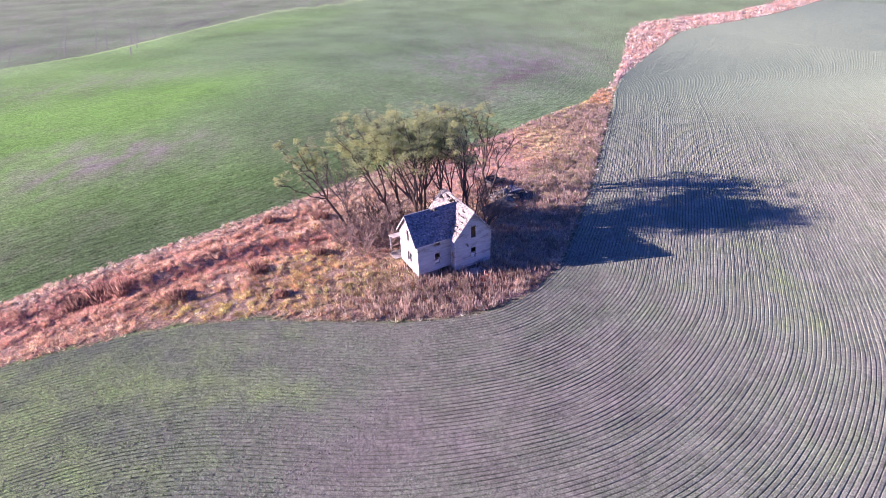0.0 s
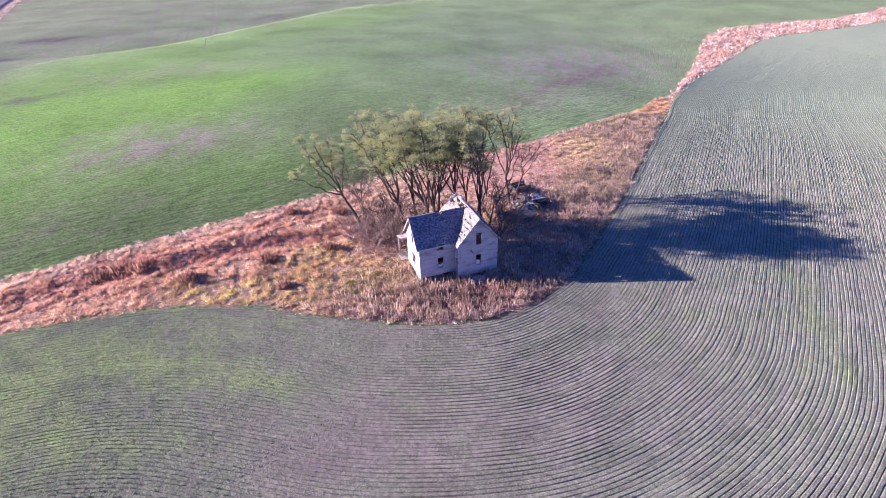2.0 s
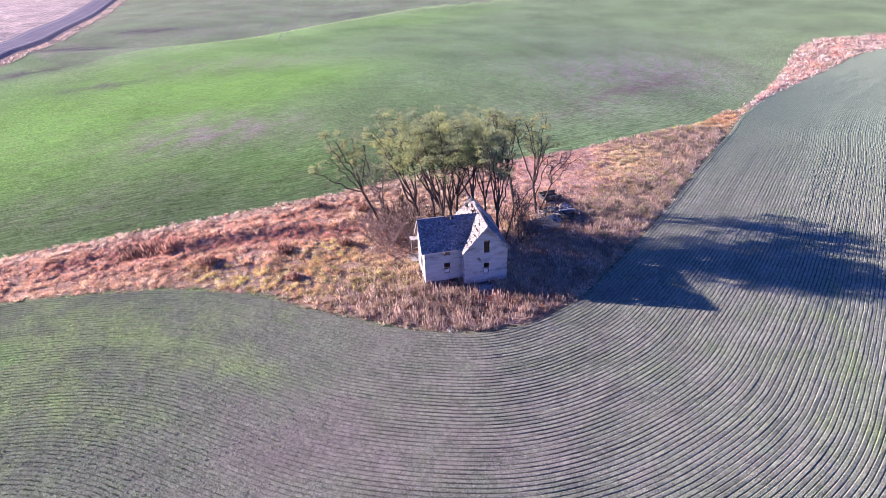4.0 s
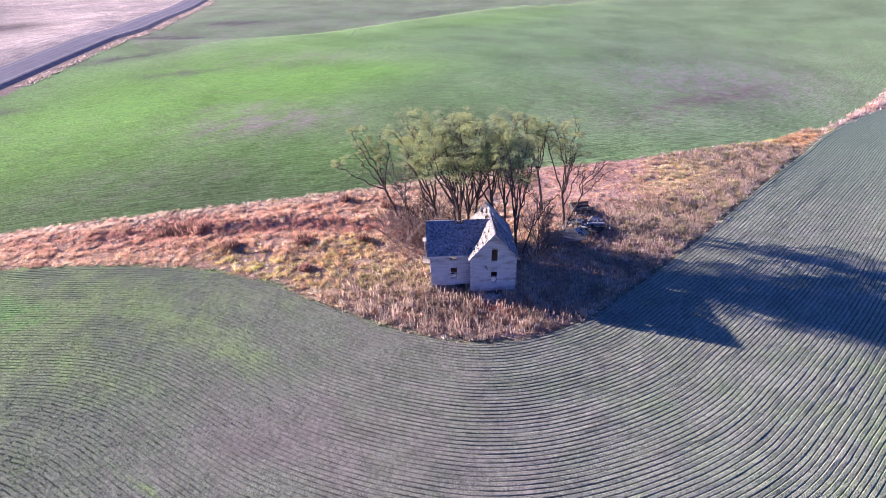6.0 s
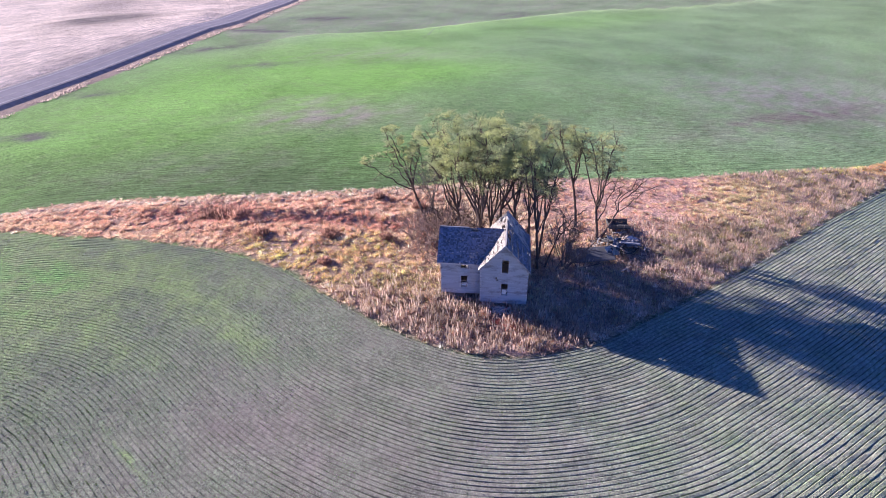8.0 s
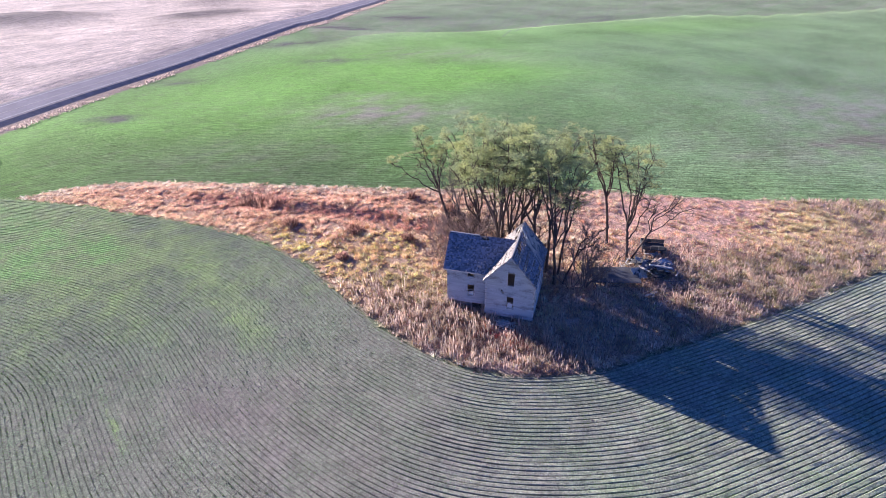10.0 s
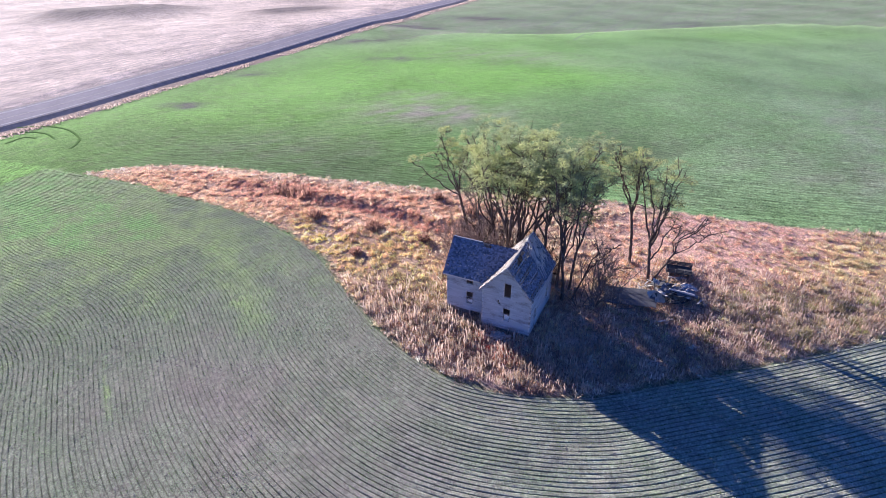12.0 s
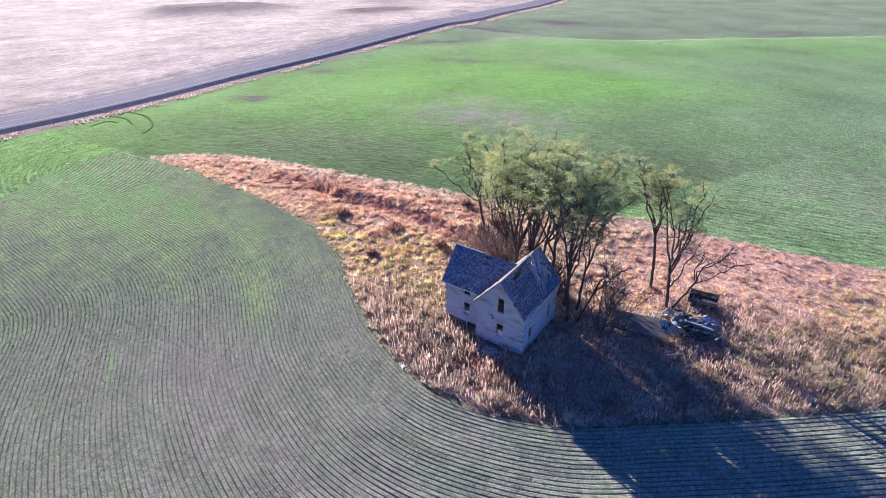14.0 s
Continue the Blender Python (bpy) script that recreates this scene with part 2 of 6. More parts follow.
class Solid:
    """Collects boxes and prisms for one mesh."""

    def __init__(self):
        self.v, self.f = [], []

    def hexa(self, corners):
        n = len(self.v)
        self.v += [tuple(c) for c in corners]
        self.f += [tuple(n + i for i in face) for face in BOX]

    def box(self, x0, x1, y0, y1, z0, z1, m=None):
        c = [(x0, y0, z0), (x1, y0, z0), (x1, y1, z0), (x0, y1, z0), (x0, y0, z1), (x1, y0, z1), (x1, y1, z1), (x0, y1, z1)]
        self.hexa([m @ Vector(p) for p in c] if m else c)

    def slab(self, corners, normal, thick):
        """A plate on four corners, thick along -normal."""
        n = Vector(normal) * thick
        self.hexa([Vector(c) - n for c in corners] + [Vector(c) for c in corners])

    def mesh(self, name, material):
        return make_mesh(name, self.v, self.f, material)


# ---- the lie of the land ----
def smooth_line(points, step):
    """A Catmull-Rom curve through the points, sampled at even steps."""
    p = np.array(points, float)
    p = np.vstack([2 * p[0] - p[1], p, 2 * p[-1] - p[-2]])
    out = []
    for i in range(1, len(p) - 2):
        t = np.linspace(0, 1, 24, endpoint=False)[:, None]
        a, b, c, d = p[i - 1 : i + 3]
        out.append(0.5 * (2 * b + (c - a) * t + (2 * a - 5 * b + 4 * c - d) * t**2 + (3 * b - a - 3 * c + d) * t**3))
    out = np.vstack(out + [p[-2:-1]])
    run = np.r_[0, np.cumsum(np.hypot(*np.diff(out, axis=0).T))]
    at = np.arange(0, run[-1], step)
    return np.c_[np.interp(at, run, out[:, 0]), np.interp(at, run, out[:, 1])]


def inside(x, y, outline):
    """Which points lie inside a closed outline."""
    hit = np.zeros(np.shape(x), bool)
    a = outline
    b = np.roll(outline, -1, axis=0)
    for (x0, y0), (x1, y1) in zip(a, b):
        if y0 != y1:
            hit ^= ((y0 > y) != (y1 > y)) & (x < (x1 - x0) * (y - y0) / (y1 - y0) + x0)
    return hit


def distance(x, y, line):
    """Distance from points to a sampled line."""
    best = np.full(np.shape(x), 1e9)
    for px, py in line:
        np.minimum(best, (x - px) ** 2 + (y - py) ** 2, out=best)
    return np.sqrt(best)


# the brow of the green slope, behind which the ground falls away
CREST = smooth_line([(-134, 122), (-127, 147), (-115, 160), (-106, 175), (-100, 204), (-90, 252), (-76, 288), (-47, 316), (0, 400)], 4.0)
CREST_BACK = np.vstack([CREST, [(-300, 900), (-700, 500), (-180, 140)]])
HILLS = np.array([(0, 40), (40, 60), (-40, 40), (30, 110), (-60, 110), (-110, 60), (60, 180), (-20, 180), (-100, 190), (-200, 80), (-180, 170), (20, 0), (80, 80), (-60, 0)], float)
RISE = np.array([-0.98, -2.35, -1.82, 3.44, 3.28, -1.35, -8.0, 1.64, 0.17, 2.41, 3.75, 1.12, 0.08, 1.88])


def land(x, y):
    x, y = np.atleast_1d(np.asarray(x, float)), np.atleast_1d(np.asarray(y, float))
    z = np.exp(-((x[..., None] - HILLS[:, 0]) ** 2 + (y[..., None] - HILLS[:, 1]) ** 2) / (2 * 55.0**2)) @ RISE
    z = z - 1.2 * np.exp(-((x - 53) ** 2) / 340 - (y - 62) ** 2 / 260)      # the field dips east of the trees
    far = np.clip((np.hypot(x, y - 60) - 520) / 500, 0, 1)
    behind = (y > 130) & (x < 10)
    if behind.any():
        bx, by = x[behind], y[behind]
        d = distance(bx, by, CREST)
        drop = np.where(inside(bx, by, CREST_BACK), 3.4 * (1 - np.exp(-d / 5)) * np.exp(-d / 60), 0) * np.clip((by - 135) / 25, 0, 1) - 0.5 * np.exp(-((d / 16) ** 2))
        z[behind] -= drop
    return z + far * 9 * (np.sin(x / 140 + 1) * np.cos(y / 170) + 0.6)


def land_at(x, y):
    x, y = np.array([x]), np.array([y])
    return float((land(x, y) + hummocks(x, y))[0])


NEAR_EDGE = [(-68.3, 23.3), (-58, 30.2), (-52.7, 32.6), (-44, 37.4), (-34.3, 41.6), (-28, 43.3), (-20.5, 44.1), (-11.5, 43.6), (-5.7, 43.2), (0.4, 43.8), (5.1, 45.1), (9.2, 48), (13.5, 53), (16.3, 59), (19.4, 66), (24, 77.4), (30, 94), (37.2, 113.6), (44, 133.7), (58, 166), (77, 196), (97, 221), (121, 229), (144, 238), (175, 260), (230, 300)]
FAR_EDGE = [(-68.3, 23.3), (-65.5, 32.5), (-60, 39.2), (-49, 48.3), (-40.5, 54.9), (-35.5, 58.9), (-29.5, 63.3), (-22.5, 69.3), (-15, 76), (-7.5, 82.5), (0, 87), (8, 93), (13, 97.3), (18, 102.6), (25, 110), (33, 118.8), (40, 132), (45.3, 140), (64.7, 190.8), (77, 224.6), (88, 238), (103, 242), (129, 246), (149, 257), (165, 270), (225, 310)]
near_line, far_line = smooth_line(NEAR_EDGE, 1.0), smooth_line(FAR_EDGE, 1.0)
verge_outline = np.vstack([near_line, far_line[::-1]])


def blob(x, y, cx, cy, sx, sy, turn=0.0):
    c, s = math.cos(radians(turn)), math.sin(radians(turn))
    u, v = (x - cx) * c + (y - cy) * s, -(x - cx) * s + (y - cy) * c
    return np.exp(-0.5 * ((u / sx) ** 2 + (v / sy) ** 2))


def wobble(x, y, size, seed=0):
    """Cheap smooth noise, about -1 to 1."""
    r = np.random.RandomState(seed)
    z = 0
    for k in range(5):
        a, ph, f = r.uniform(0, 2 * math.pi), r.uniform(0, 2 * math.pi), (0.7 + 0.5 * k) / size
        z = z + np.sin(f * 2 * math.pi * (x * math.cos(a) + y * math.sin(a)) + ph + 1.3 * np.sin(f * 3 * (x * math.sin(a) - y * math.cos(a)) + ph * 2)) / (1 + 0.4 * k)
    return z / 2.2


def hummocks(x, y):
    """Humps and hollows of the unploughed strip, which fade out at its edges and round the house."""
    edge = np.minimum(distance(x, y, near_line[::2]), distance(x, y, far_line[::2]))
    fade = np.clip((edge - 0.8) / 3.0, 0, 1) * np.clip((np.hypot(x - 1, y - 55) - 7) / 5, 0, 1) * inside(x, y, verge_outline)
    h = 0.16 * wobble(x, y, 9.0, 31) + 0.07 * wobble(x, y, 4.2, 32) + 0.05 * wobble(x, y, 1.9, 33)
    h = h - 0.8 * blob(x, y, -40.2, 48.2, 2.8, 1.5, 35) + 0.5 * blob(x, y, -37.2, 50.4, 3, 1.2, 30) - 0.35 * blob(x, y, -20.5, 57.2, 5, 0.9, 20) + 0.35 * blob(x, y, -21.5, 59.6, 6, 1.3, 25)
    h = h - 0.3 * blob(x, y, -30, 53.4, 5, 1.0, 32) + 0.3 * blob(x, y, -31, 55.4, 6, 1.2, 34)
    return h * fade


# ---- the road's line ----
ROAD = smooth_line([(-60, -118), (-86, -50), (-108, -5), (-119.5, 16), (-137, 45), (-155, 85), (-188, 146), (-240, 214), (-300, 289), (-405, 425), (-760, 860)], 3.0) + (7.6, 4.0)

# ---- ground: one sheet to the horizon ----
def axis(low, high, step, reach):
    core = np.arange(low, high + step, step)
    grow = step * np.cumsum(1.065 ** np.arange(1, 100))
    left = low - grow[grow < reach + low + reach]
    right = core[-1] + grow[grow < reach]
    return np.r_[left[::-1], core, right]


gx, gy = axis(-135.0, 105.0, 1.0, 2600), axis(-12.0, 150.0, 1.0, 2600)
X, Y = np.meshgrid(gx, gy)
Z = land(X, Y)
near_d, far_d = distance(X, Y, near_line[::2]), distance(X, Y, far_line[::2])
in_verge = inside(X, Y, verge_outline)

# which side of the strip: the drilled field lies on the near side, the green field beyond
heading = near_line[0] - near_line[6]
heading /= np.hypot(*heading)
tail = near_line[0] + heading * np.arange(400, 0, -4)[:, None]
field_line = np.vstack([tail, near_line])
outline = np.vstack([field_line, [(2600, 2200), (2600, -2600), (-2600, -2600), tail[0] + (-1500, -900)]])
in_drilled = inside(X, Y, outline) & ~in_verge


GREEN, MID, GREY, PURPLE = (np.array(c) for c in ((0.198, 0.39, 0.092), (0.197, 0.305, 0.138), (0.33, 0.385, 0.255), (0.30, 0.245, 0.225)))


def tint_of(x, y):
    """Colour of crop and soil over the plan, with distance haze painted in."""
    lush = 1.0 * blob(x, y, -92, 74, 48, 28, 60) + 0.9 * blob(x, y, -85, 8, 26, 18) + 0.6 * blob(x, y, -104, 118, 30, 20, 80) + 0.7 * blob(x, y, -72, 98, 30, 8, 60)
    lush = lush + 0.8 * blob(x, y, -80, 230, 16, 60, -20) + 0.4 * blob(x, y, -40, 74, 26, 10, 45)
    bare = 1.05 * blob(x, y, -57, 85.5, 12, 5.5, 35) + 0.45 * blob(x, y, -70, 91, 9, 3, 35) + 0.4 * blob(x, y, -88, 132, 20, 9, 30) + 0.35 * blob(x, y, 30, 195, 34, 40) + 0.3 * blob(x, y, 12, 118, 16, 6, 45) + 0.25 * blob(x, y, -20, 100, 20, 6, 40)
    bare = bare + 0.4 * blob(x, y, -60, 55, 12, 6, 40) + 0.75 * blob(x, y, 21, 168, 26, 14, 50)
    dark = 0.9 * blob(x, y, -102, 46.5, 3.6, 1.8, 40) + 1.0 * blob(x, y, -156, 145, 8, 3.4, 50) + 0.7 * blob(x, y, -164, 187, 12, 4.5, 50) + 0.6 * blob(x, y, -142, 112, 12, 3, 55) + 0.5 * blob(x, y, -124, 67, 6, 2, 45) + 0.45 * blob(x, y, -108, 108, 8, 2.5, 40) + 0.4 * blob(x, y, -112, 262, 8, 12, -20)
    crest = inside(x, y, CREST_BACK)
    lush, bare = lush * np.where(crest, 0.25, 1), bare + np.where(crest, 0.5 + 0.25 * wobble(x, y, 50, 6), 0)
    ragged = 0.75 + 0.5 * wobble(x, y, 7, 7)
    lush = np.clip(lush + 0.14 * wobble(x, y, 60, 3), 0, 1)[..., None]
    bare = np.clip(bare * ragged + 0.06 * wobble(x, y, 26, 5), 0, 1)[..., None]
    c = MID * (1 - lush) + GREEN * lush
    c = c * (1 - bare) + (GREY * 0.4 + PURPLE * 0.6) * bare
    red = np.clip(0.9 * blob(x, y, 23, 151, 2.6, 21, -25) * (0.75 + 0.8 * wobble(x, y, 7, 61)), 0, 0.75)[..., None]
    c = c * (1 - red) + np.array((0.21, 0.155, 0.15)) * red
    # haze painted into the tint: far ground goes paler and greyer
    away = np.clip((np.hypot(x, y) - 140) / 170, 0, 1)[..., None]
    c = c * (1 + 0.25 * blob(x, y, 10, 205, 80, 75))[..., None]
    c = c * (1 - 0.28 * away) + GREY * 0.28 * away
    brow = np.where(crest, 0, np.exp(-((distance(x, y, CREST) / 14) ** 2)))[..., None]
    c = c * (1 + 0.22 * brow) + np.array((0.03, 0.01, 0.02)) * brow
    dark = np.clip(1.5 * dark * ragged, 0, 0.9)[..., None]
    return c * (1 - dark) + np.array((0.13, 0.115, 0.12)) * dark


LUSH = np.array([(-69, 24), (-75, 18), (-67, 8), (-58, 3), (-40, -14), (-90, -110), (-230, -60), (-160, -10)])


def drilled_green(x, y):
    """How much of the drilled field is under seedlings."""
    v = 0.54 + 0.42 * np.clip((-6 - x) / 26, 0, 1) + 0.4 * blob(x, y, -92, 0, 20, 22) + 0.5 * blob(x, y, -60, 13, 16, 9, 35) + 0.2 * blob(x, y, -40, 27, 14, 7, 25) + 0.75 * blob(x, y, -11.5, 19.9, 4.2, 0.28, -5) * np.clip(0.7 + wobble(x, y, 1.6, 15), 0, 1)
    v = v + 0.3 * blob(x, y, 38.5, 49, 1.6, 9, -12) + 0.35 * blob(x, y, 95, 125, 45, 45) + 0.2 * blob(x, y, 32, 38, 14, 20) - 0.2 * blob(x, y, -4, 29, 8, 4, 8) + 0.3 * blob(x, y, -13, 33.3, 6, 1.1) + 0.2 * blob(x, y, 1, 34.5, 5, 1.4, 5) + 0.06 * blob(x, y, -18, 36, 11, 6) - 0.16 * blob(x, y, -31, 31, 5, 4) - 0.15 * blob(x, y, 12, 33, 5, 4)
    d = distance(x, y, near_line[::3])
    v = v + 0.22 * np.exp(-(((d - 8.6) / 1.5) ** 2)) * blob(x, y, -33, 34, 15, 12) + 0.08 * np.exp(-(((d - 17) / 1.2) ** 2)) * blob(x, y, -36, 26, 12, 12)
    lush = inside(x, y, LUSH)
    return np.clip(v + 0.1 * wobble(x, y, 17, 8) + 0.2 * wobble(x, y, 5.5, 16) + np.where(lush, 1.1, 0.0), 0.03, 2)


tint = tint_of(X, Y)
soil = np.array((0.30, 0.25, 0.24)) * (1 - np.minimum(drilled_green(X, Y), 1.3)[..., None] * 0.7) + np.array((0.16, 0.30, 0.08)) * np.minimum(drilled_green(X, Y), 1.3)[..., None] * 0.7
# far drilled soil takes the same painted haze tone
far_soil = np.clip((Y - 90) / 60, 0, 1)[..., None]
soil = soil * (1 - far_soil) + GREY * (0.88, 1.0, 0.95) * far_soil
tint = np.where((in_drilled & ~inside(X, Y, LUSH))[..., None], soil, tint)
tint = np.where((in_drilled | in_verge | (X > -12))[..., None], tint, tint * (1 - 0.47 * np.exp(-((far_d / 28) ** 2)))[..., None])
litter = np.where((X > 4)[..., None], (0.50, 0.36, 0.28), (0.40, 0.28, 0.21)) * (1 + 0.15 * wobble(X, Y, 9, 2))[..., None]
grassy = np.clip(1.6 * blob(X, Y, 10, 88, 10, 5.5, 38) + 0.8 * blob(X, Y, 4, 70, 4, 4), 0, 0.9)[..., None]
litter = litter * (1 - grassy) + np.array((0.66, 0.42, 0.34)) * grassy
tint = np.where(in_verge[..., None], litter, tint)

# beyond the road: pale stubble; knolls are painted dark for their shaded faces
road_outline = np.vstack([ROAD, [(-2600, 2600), (-2600, -2600), (200, -2600)]])
beyond = inside(X, Y, road_outline)
knoll = np.clip(1.3 * blob(X, Y, -312, 63, 22, 22, 45) + 0.35 * blob(X, Y, -345, 22, 40, 10, 20) + 1.3 * blob(X, Y, -248, 134, 15, 17, 35) + 0.5 * blob(X, Y, -330, 175, 40, 14, 140) + 0.22 * wobble(X, Y, 45, 11), 0, 0.9)[..., None]
straw = np.array((0.71, 0.585, 0.50)) * (1 + 0.08 * wobble(X, Y, 14, 4))[..., None]
tint = np.where(beyond[..., None], straw * (1 - knoll) + np.array((0.05, 0.042, 0.055)) * knoll, tint)
road_d = distance(X, Y, ROAD)
ditch = (road_d < 7.0) & ~beyond
tint = np.where(ditch[..., None], np.array((0.30, 0.23, 0.2)), tint)
Z = Z + np.where(beyond, 1.0 * np.clip((road_d - 9) / 8, 0, 1), 0)
Z = Z + np.where(beyond, 4.5 * knoll[..., 0] ** 1.5 * (np.clip(road_d - 60, 0, 80) / 80), 0)

verge_box = (X > -75) & (X < 185) & (Y > 18) & (Y < 280)
Z[verge_box] += hummocks(X[verge_box], Y[verge_box])
row = np.where(in_drilled, near_d, np.where(beyond, road_d * 0.3, far_d))
depth = np.where(in_verge, 0.0, np.where(beyond, 0.45, np.where(in_drilled, 0.6, 0.3 + 0.36 * np.exp(-((far_d / 24) ** 2))) * np.clip(1.5 - np.hypot(X, Y) / 220, 0.15, 1)))
ny, nx = X.shape
i = (np.arange(ny - 1)[:, None] * nx + np.arange(nx - 1)).ravel()
ground_mesh = quick_mesh("ground", np.c_[X.ravel(), Y.ravel(), Z.ravel()], np.c_[i, i + 1, i + nx + 1, i + nx], SOIL, True)
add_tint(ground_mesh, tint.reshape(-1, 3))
add_value(ground_mesh, "row", row)
add_value(ground_mesh, "row_depth", depth)
add_value(ground_mesh, "stubble", beyond.astype(float))
ground = tagged(new("ground", ground_mesh), "rolling farmland with green winter wheat, bare soil and pale stubble", "ground", kind="structure")

# ---- drilled field: real furrows that run along the edge of the strip ----
ROW = 0.385


def drilled_field():
    line = smooth_line([tuple(near_line[0] + heading * 80), tuple(near_line[0] + heading * 40)] + NEAR_EDGE[:-1], 0.75)
    way = np.gradient(line, axis=0)
    kernel = np.exp(-0.5 * (np.arange(-26, 27) / 11.0) ** 2)
    kernel /= kernel.sum()
    pad = np.pad(way, ((26, 26), (0, 0)), mode="edge")
    way = np.c_[np.convolve(pad[:, 0], kernel, "valid"), np.convolve(pad[:, 1], kernel, "valid")]
    way /= np.hypot(*way.T)[:, None]
    out = np.c_[way[:, 1], -way[:, 0]]
    levels = (0.0, 0.075, 0.312)          # across one row: furrow, crown, crown
    lift = (0.0, 0.075, 0.068)
    count = 320
    d = np.array([(k * ROW + a) for k in range(count) for a in levels])
    h = np.array(lift * count)
    rng = np.random.RandomState(4)
    D = np.repeat(d[None, :], len(line), 0)
    x = line[:, :1] + out[:, :1] * D
    y = line[:, 1:] + out[:, 1:] * D
    own = distance(x, y, line[::4]) > D - 0.35          # rows end where those from another stretch of the edge begin
    shift = 0.025 * wobble(x, y, 14.0, 21) + 0.012 * wobble(x, y, 3.5, 22)
    x, y = x + out[:, :1] * shift, y + out[:, 1:] * shift
    strong = 0.95 + 0.2 * wobble(x, y, 5.0, 23) + 0.32 * rng.uniform(-1, 1, x.shape)
    strong = strong * np.repeat(rng.uniform(0.75, 1.3, count), 3)[None, :]
    weak = np.clip(1 - 0.6 * blob(x, y, -20, 18, 15, 7, 15) - 0.4 * blob(x, y, -8, 29, 4, 3, 30) - 0.35 * blob(x, y, -3, 41, 8, 2) - 0.5 * blob(x, y, -17, 38, 9, 4.5) - 0.35 * blob(x, y, -29, 36, 8, 5, 20), 0.2, 1) * np.clip(1.0 + 0.3 * wobble(x, y, 4.0, 29) + 0.2 * wobble(x, y, 1.6, 30), 0.45, 1.2)
    strong = np.clip(strong, 0.15, 1.6) * weak * np.interp(y, (60, 90, 125, 165, 215), (1.0, 1.3, 1.25, 0.75, 0.3))
    relief = strong * np.interp(x, (-50, -32, -14, -3, 10, 20, 32), (0.5, 0.66, 0.82, 1.0, 0.92, 0.8, 1.02))
    z = land(x, y) + 0.03 + h[None, :] * relief + rng.uniform(-0.009, 0.009, x.shape)
    edge = np.clip(D / 0.8, 0, 1) * np.clip((d[-1] - D) / 4.0, 0, 1)
    z = z * edge + (land(x, y) - 0.12) * (1 - edge)
    n, m = x.shape
    i = (np.arange(n - 1)[:, None] * m + np.arange(m - 1))
    i = i[own[:-1, 1:] & own[1:, 1:] & ~inside(x[:-1, :-1], y[:-1, :-1], LUSH)]
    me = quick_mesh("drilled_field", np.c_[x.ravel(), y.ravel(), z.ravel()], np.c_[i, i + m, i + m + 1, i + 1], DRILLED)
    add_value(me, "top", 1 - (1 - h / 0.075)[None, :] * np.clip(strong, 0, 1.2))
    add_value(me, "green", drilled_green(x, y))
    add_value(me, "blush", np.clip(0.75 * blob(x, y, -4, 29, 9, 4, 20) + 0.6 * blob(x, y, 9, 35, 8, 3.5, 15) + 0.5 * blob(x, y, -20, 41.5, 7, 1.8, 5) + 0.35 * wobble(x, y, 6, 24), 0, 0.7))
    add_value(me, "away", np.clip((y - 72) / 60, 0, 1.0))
    # paler eastern soil, dimmed west and south to imitate uneven light
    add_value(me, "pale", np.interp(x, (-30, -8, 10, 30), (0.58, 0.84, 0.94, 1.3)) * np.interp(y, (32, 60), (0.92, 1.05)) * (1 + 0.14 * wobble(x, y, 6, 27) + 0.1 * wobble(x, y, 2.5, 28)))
    tagged(new("drilled_field", me), "bare pinkish soil drilled in long curving rows", "field", kind="structure")
    reach = np.where(own, D, 0).max(1)
    return line, out, reach


field_centre, field_out, field_reach = drilled_field()


def seedlings():
    """Tufts of young wheat in the furrows."""
    rng = np.random.RandomState(7)
    n = 190000
    s = rng.randint(0, len(field_centre) - 1, n)
    k = rng.randint(1, 180, n)
    f = rng.uniform(0, 1, n)
    d = k * ROW + rng.normal(0.0, 0.035, n)
    p = field_centre[s] * (1 - f[:, None]) + field_centre[s + 1] * f[:, None] + field_out[s] * d[:, None]
    ok = (d < field_reach[s] - 1) & (rng.uniform(0, 1, n) < drilled_green(p[:, 0], p[:, 1]) * 1.5 + 0.05) & (np.hypot(p[:, 0], p[:, 1] - 40) < 95)
    p = p[ok]
    n = len(p)
    z = land(p[:, 0], p[:, 1]) + 0.03
    verts, faces, tints = [], [], []
    base = np.c_[p, z]
    for b in range(2):
        a, lean = rng.uniform(0, 2 * math.pi, n), rng.uniform(0.02, 0.10, n)
        w, tall = rng.uniform(0.025, 0.05, n), rng.uniform(0.06, 0.13, n)
        side = np.c_[-np.sin(a) * w, np.cos(a) * w, np.zeros(n)]
        tip = base + np.c_[np.cos(a) * lean, np.sin(a) * lean, tall]
        verts.append(np.stack([base - side, base + side, tip], 1))
        c = np.array((0.12, 0.20, 0.07)) * rng.uniform(0.7, 1.35, (n, 1)) + np.array((0.05, 0.03, 0.0)) * rng.uniform(0, 1, (n, 1))
        tints.append(np.repeat(c[:, None], 3, 1))
    v = np.concatenate(verts).reshape(-1, 3)
    me = quick_mesh("wheat_seedlings", v, np.arange(len(v)).reshape(-1, 3), SEEDLING)
    add_tint(me, np.concatenate(tints).reshape(-1, 3))
    tagged(new("wheat_seedlings", me), "thin green wheat seedlings sprouting along the furrows", "crop", kind="stuff")


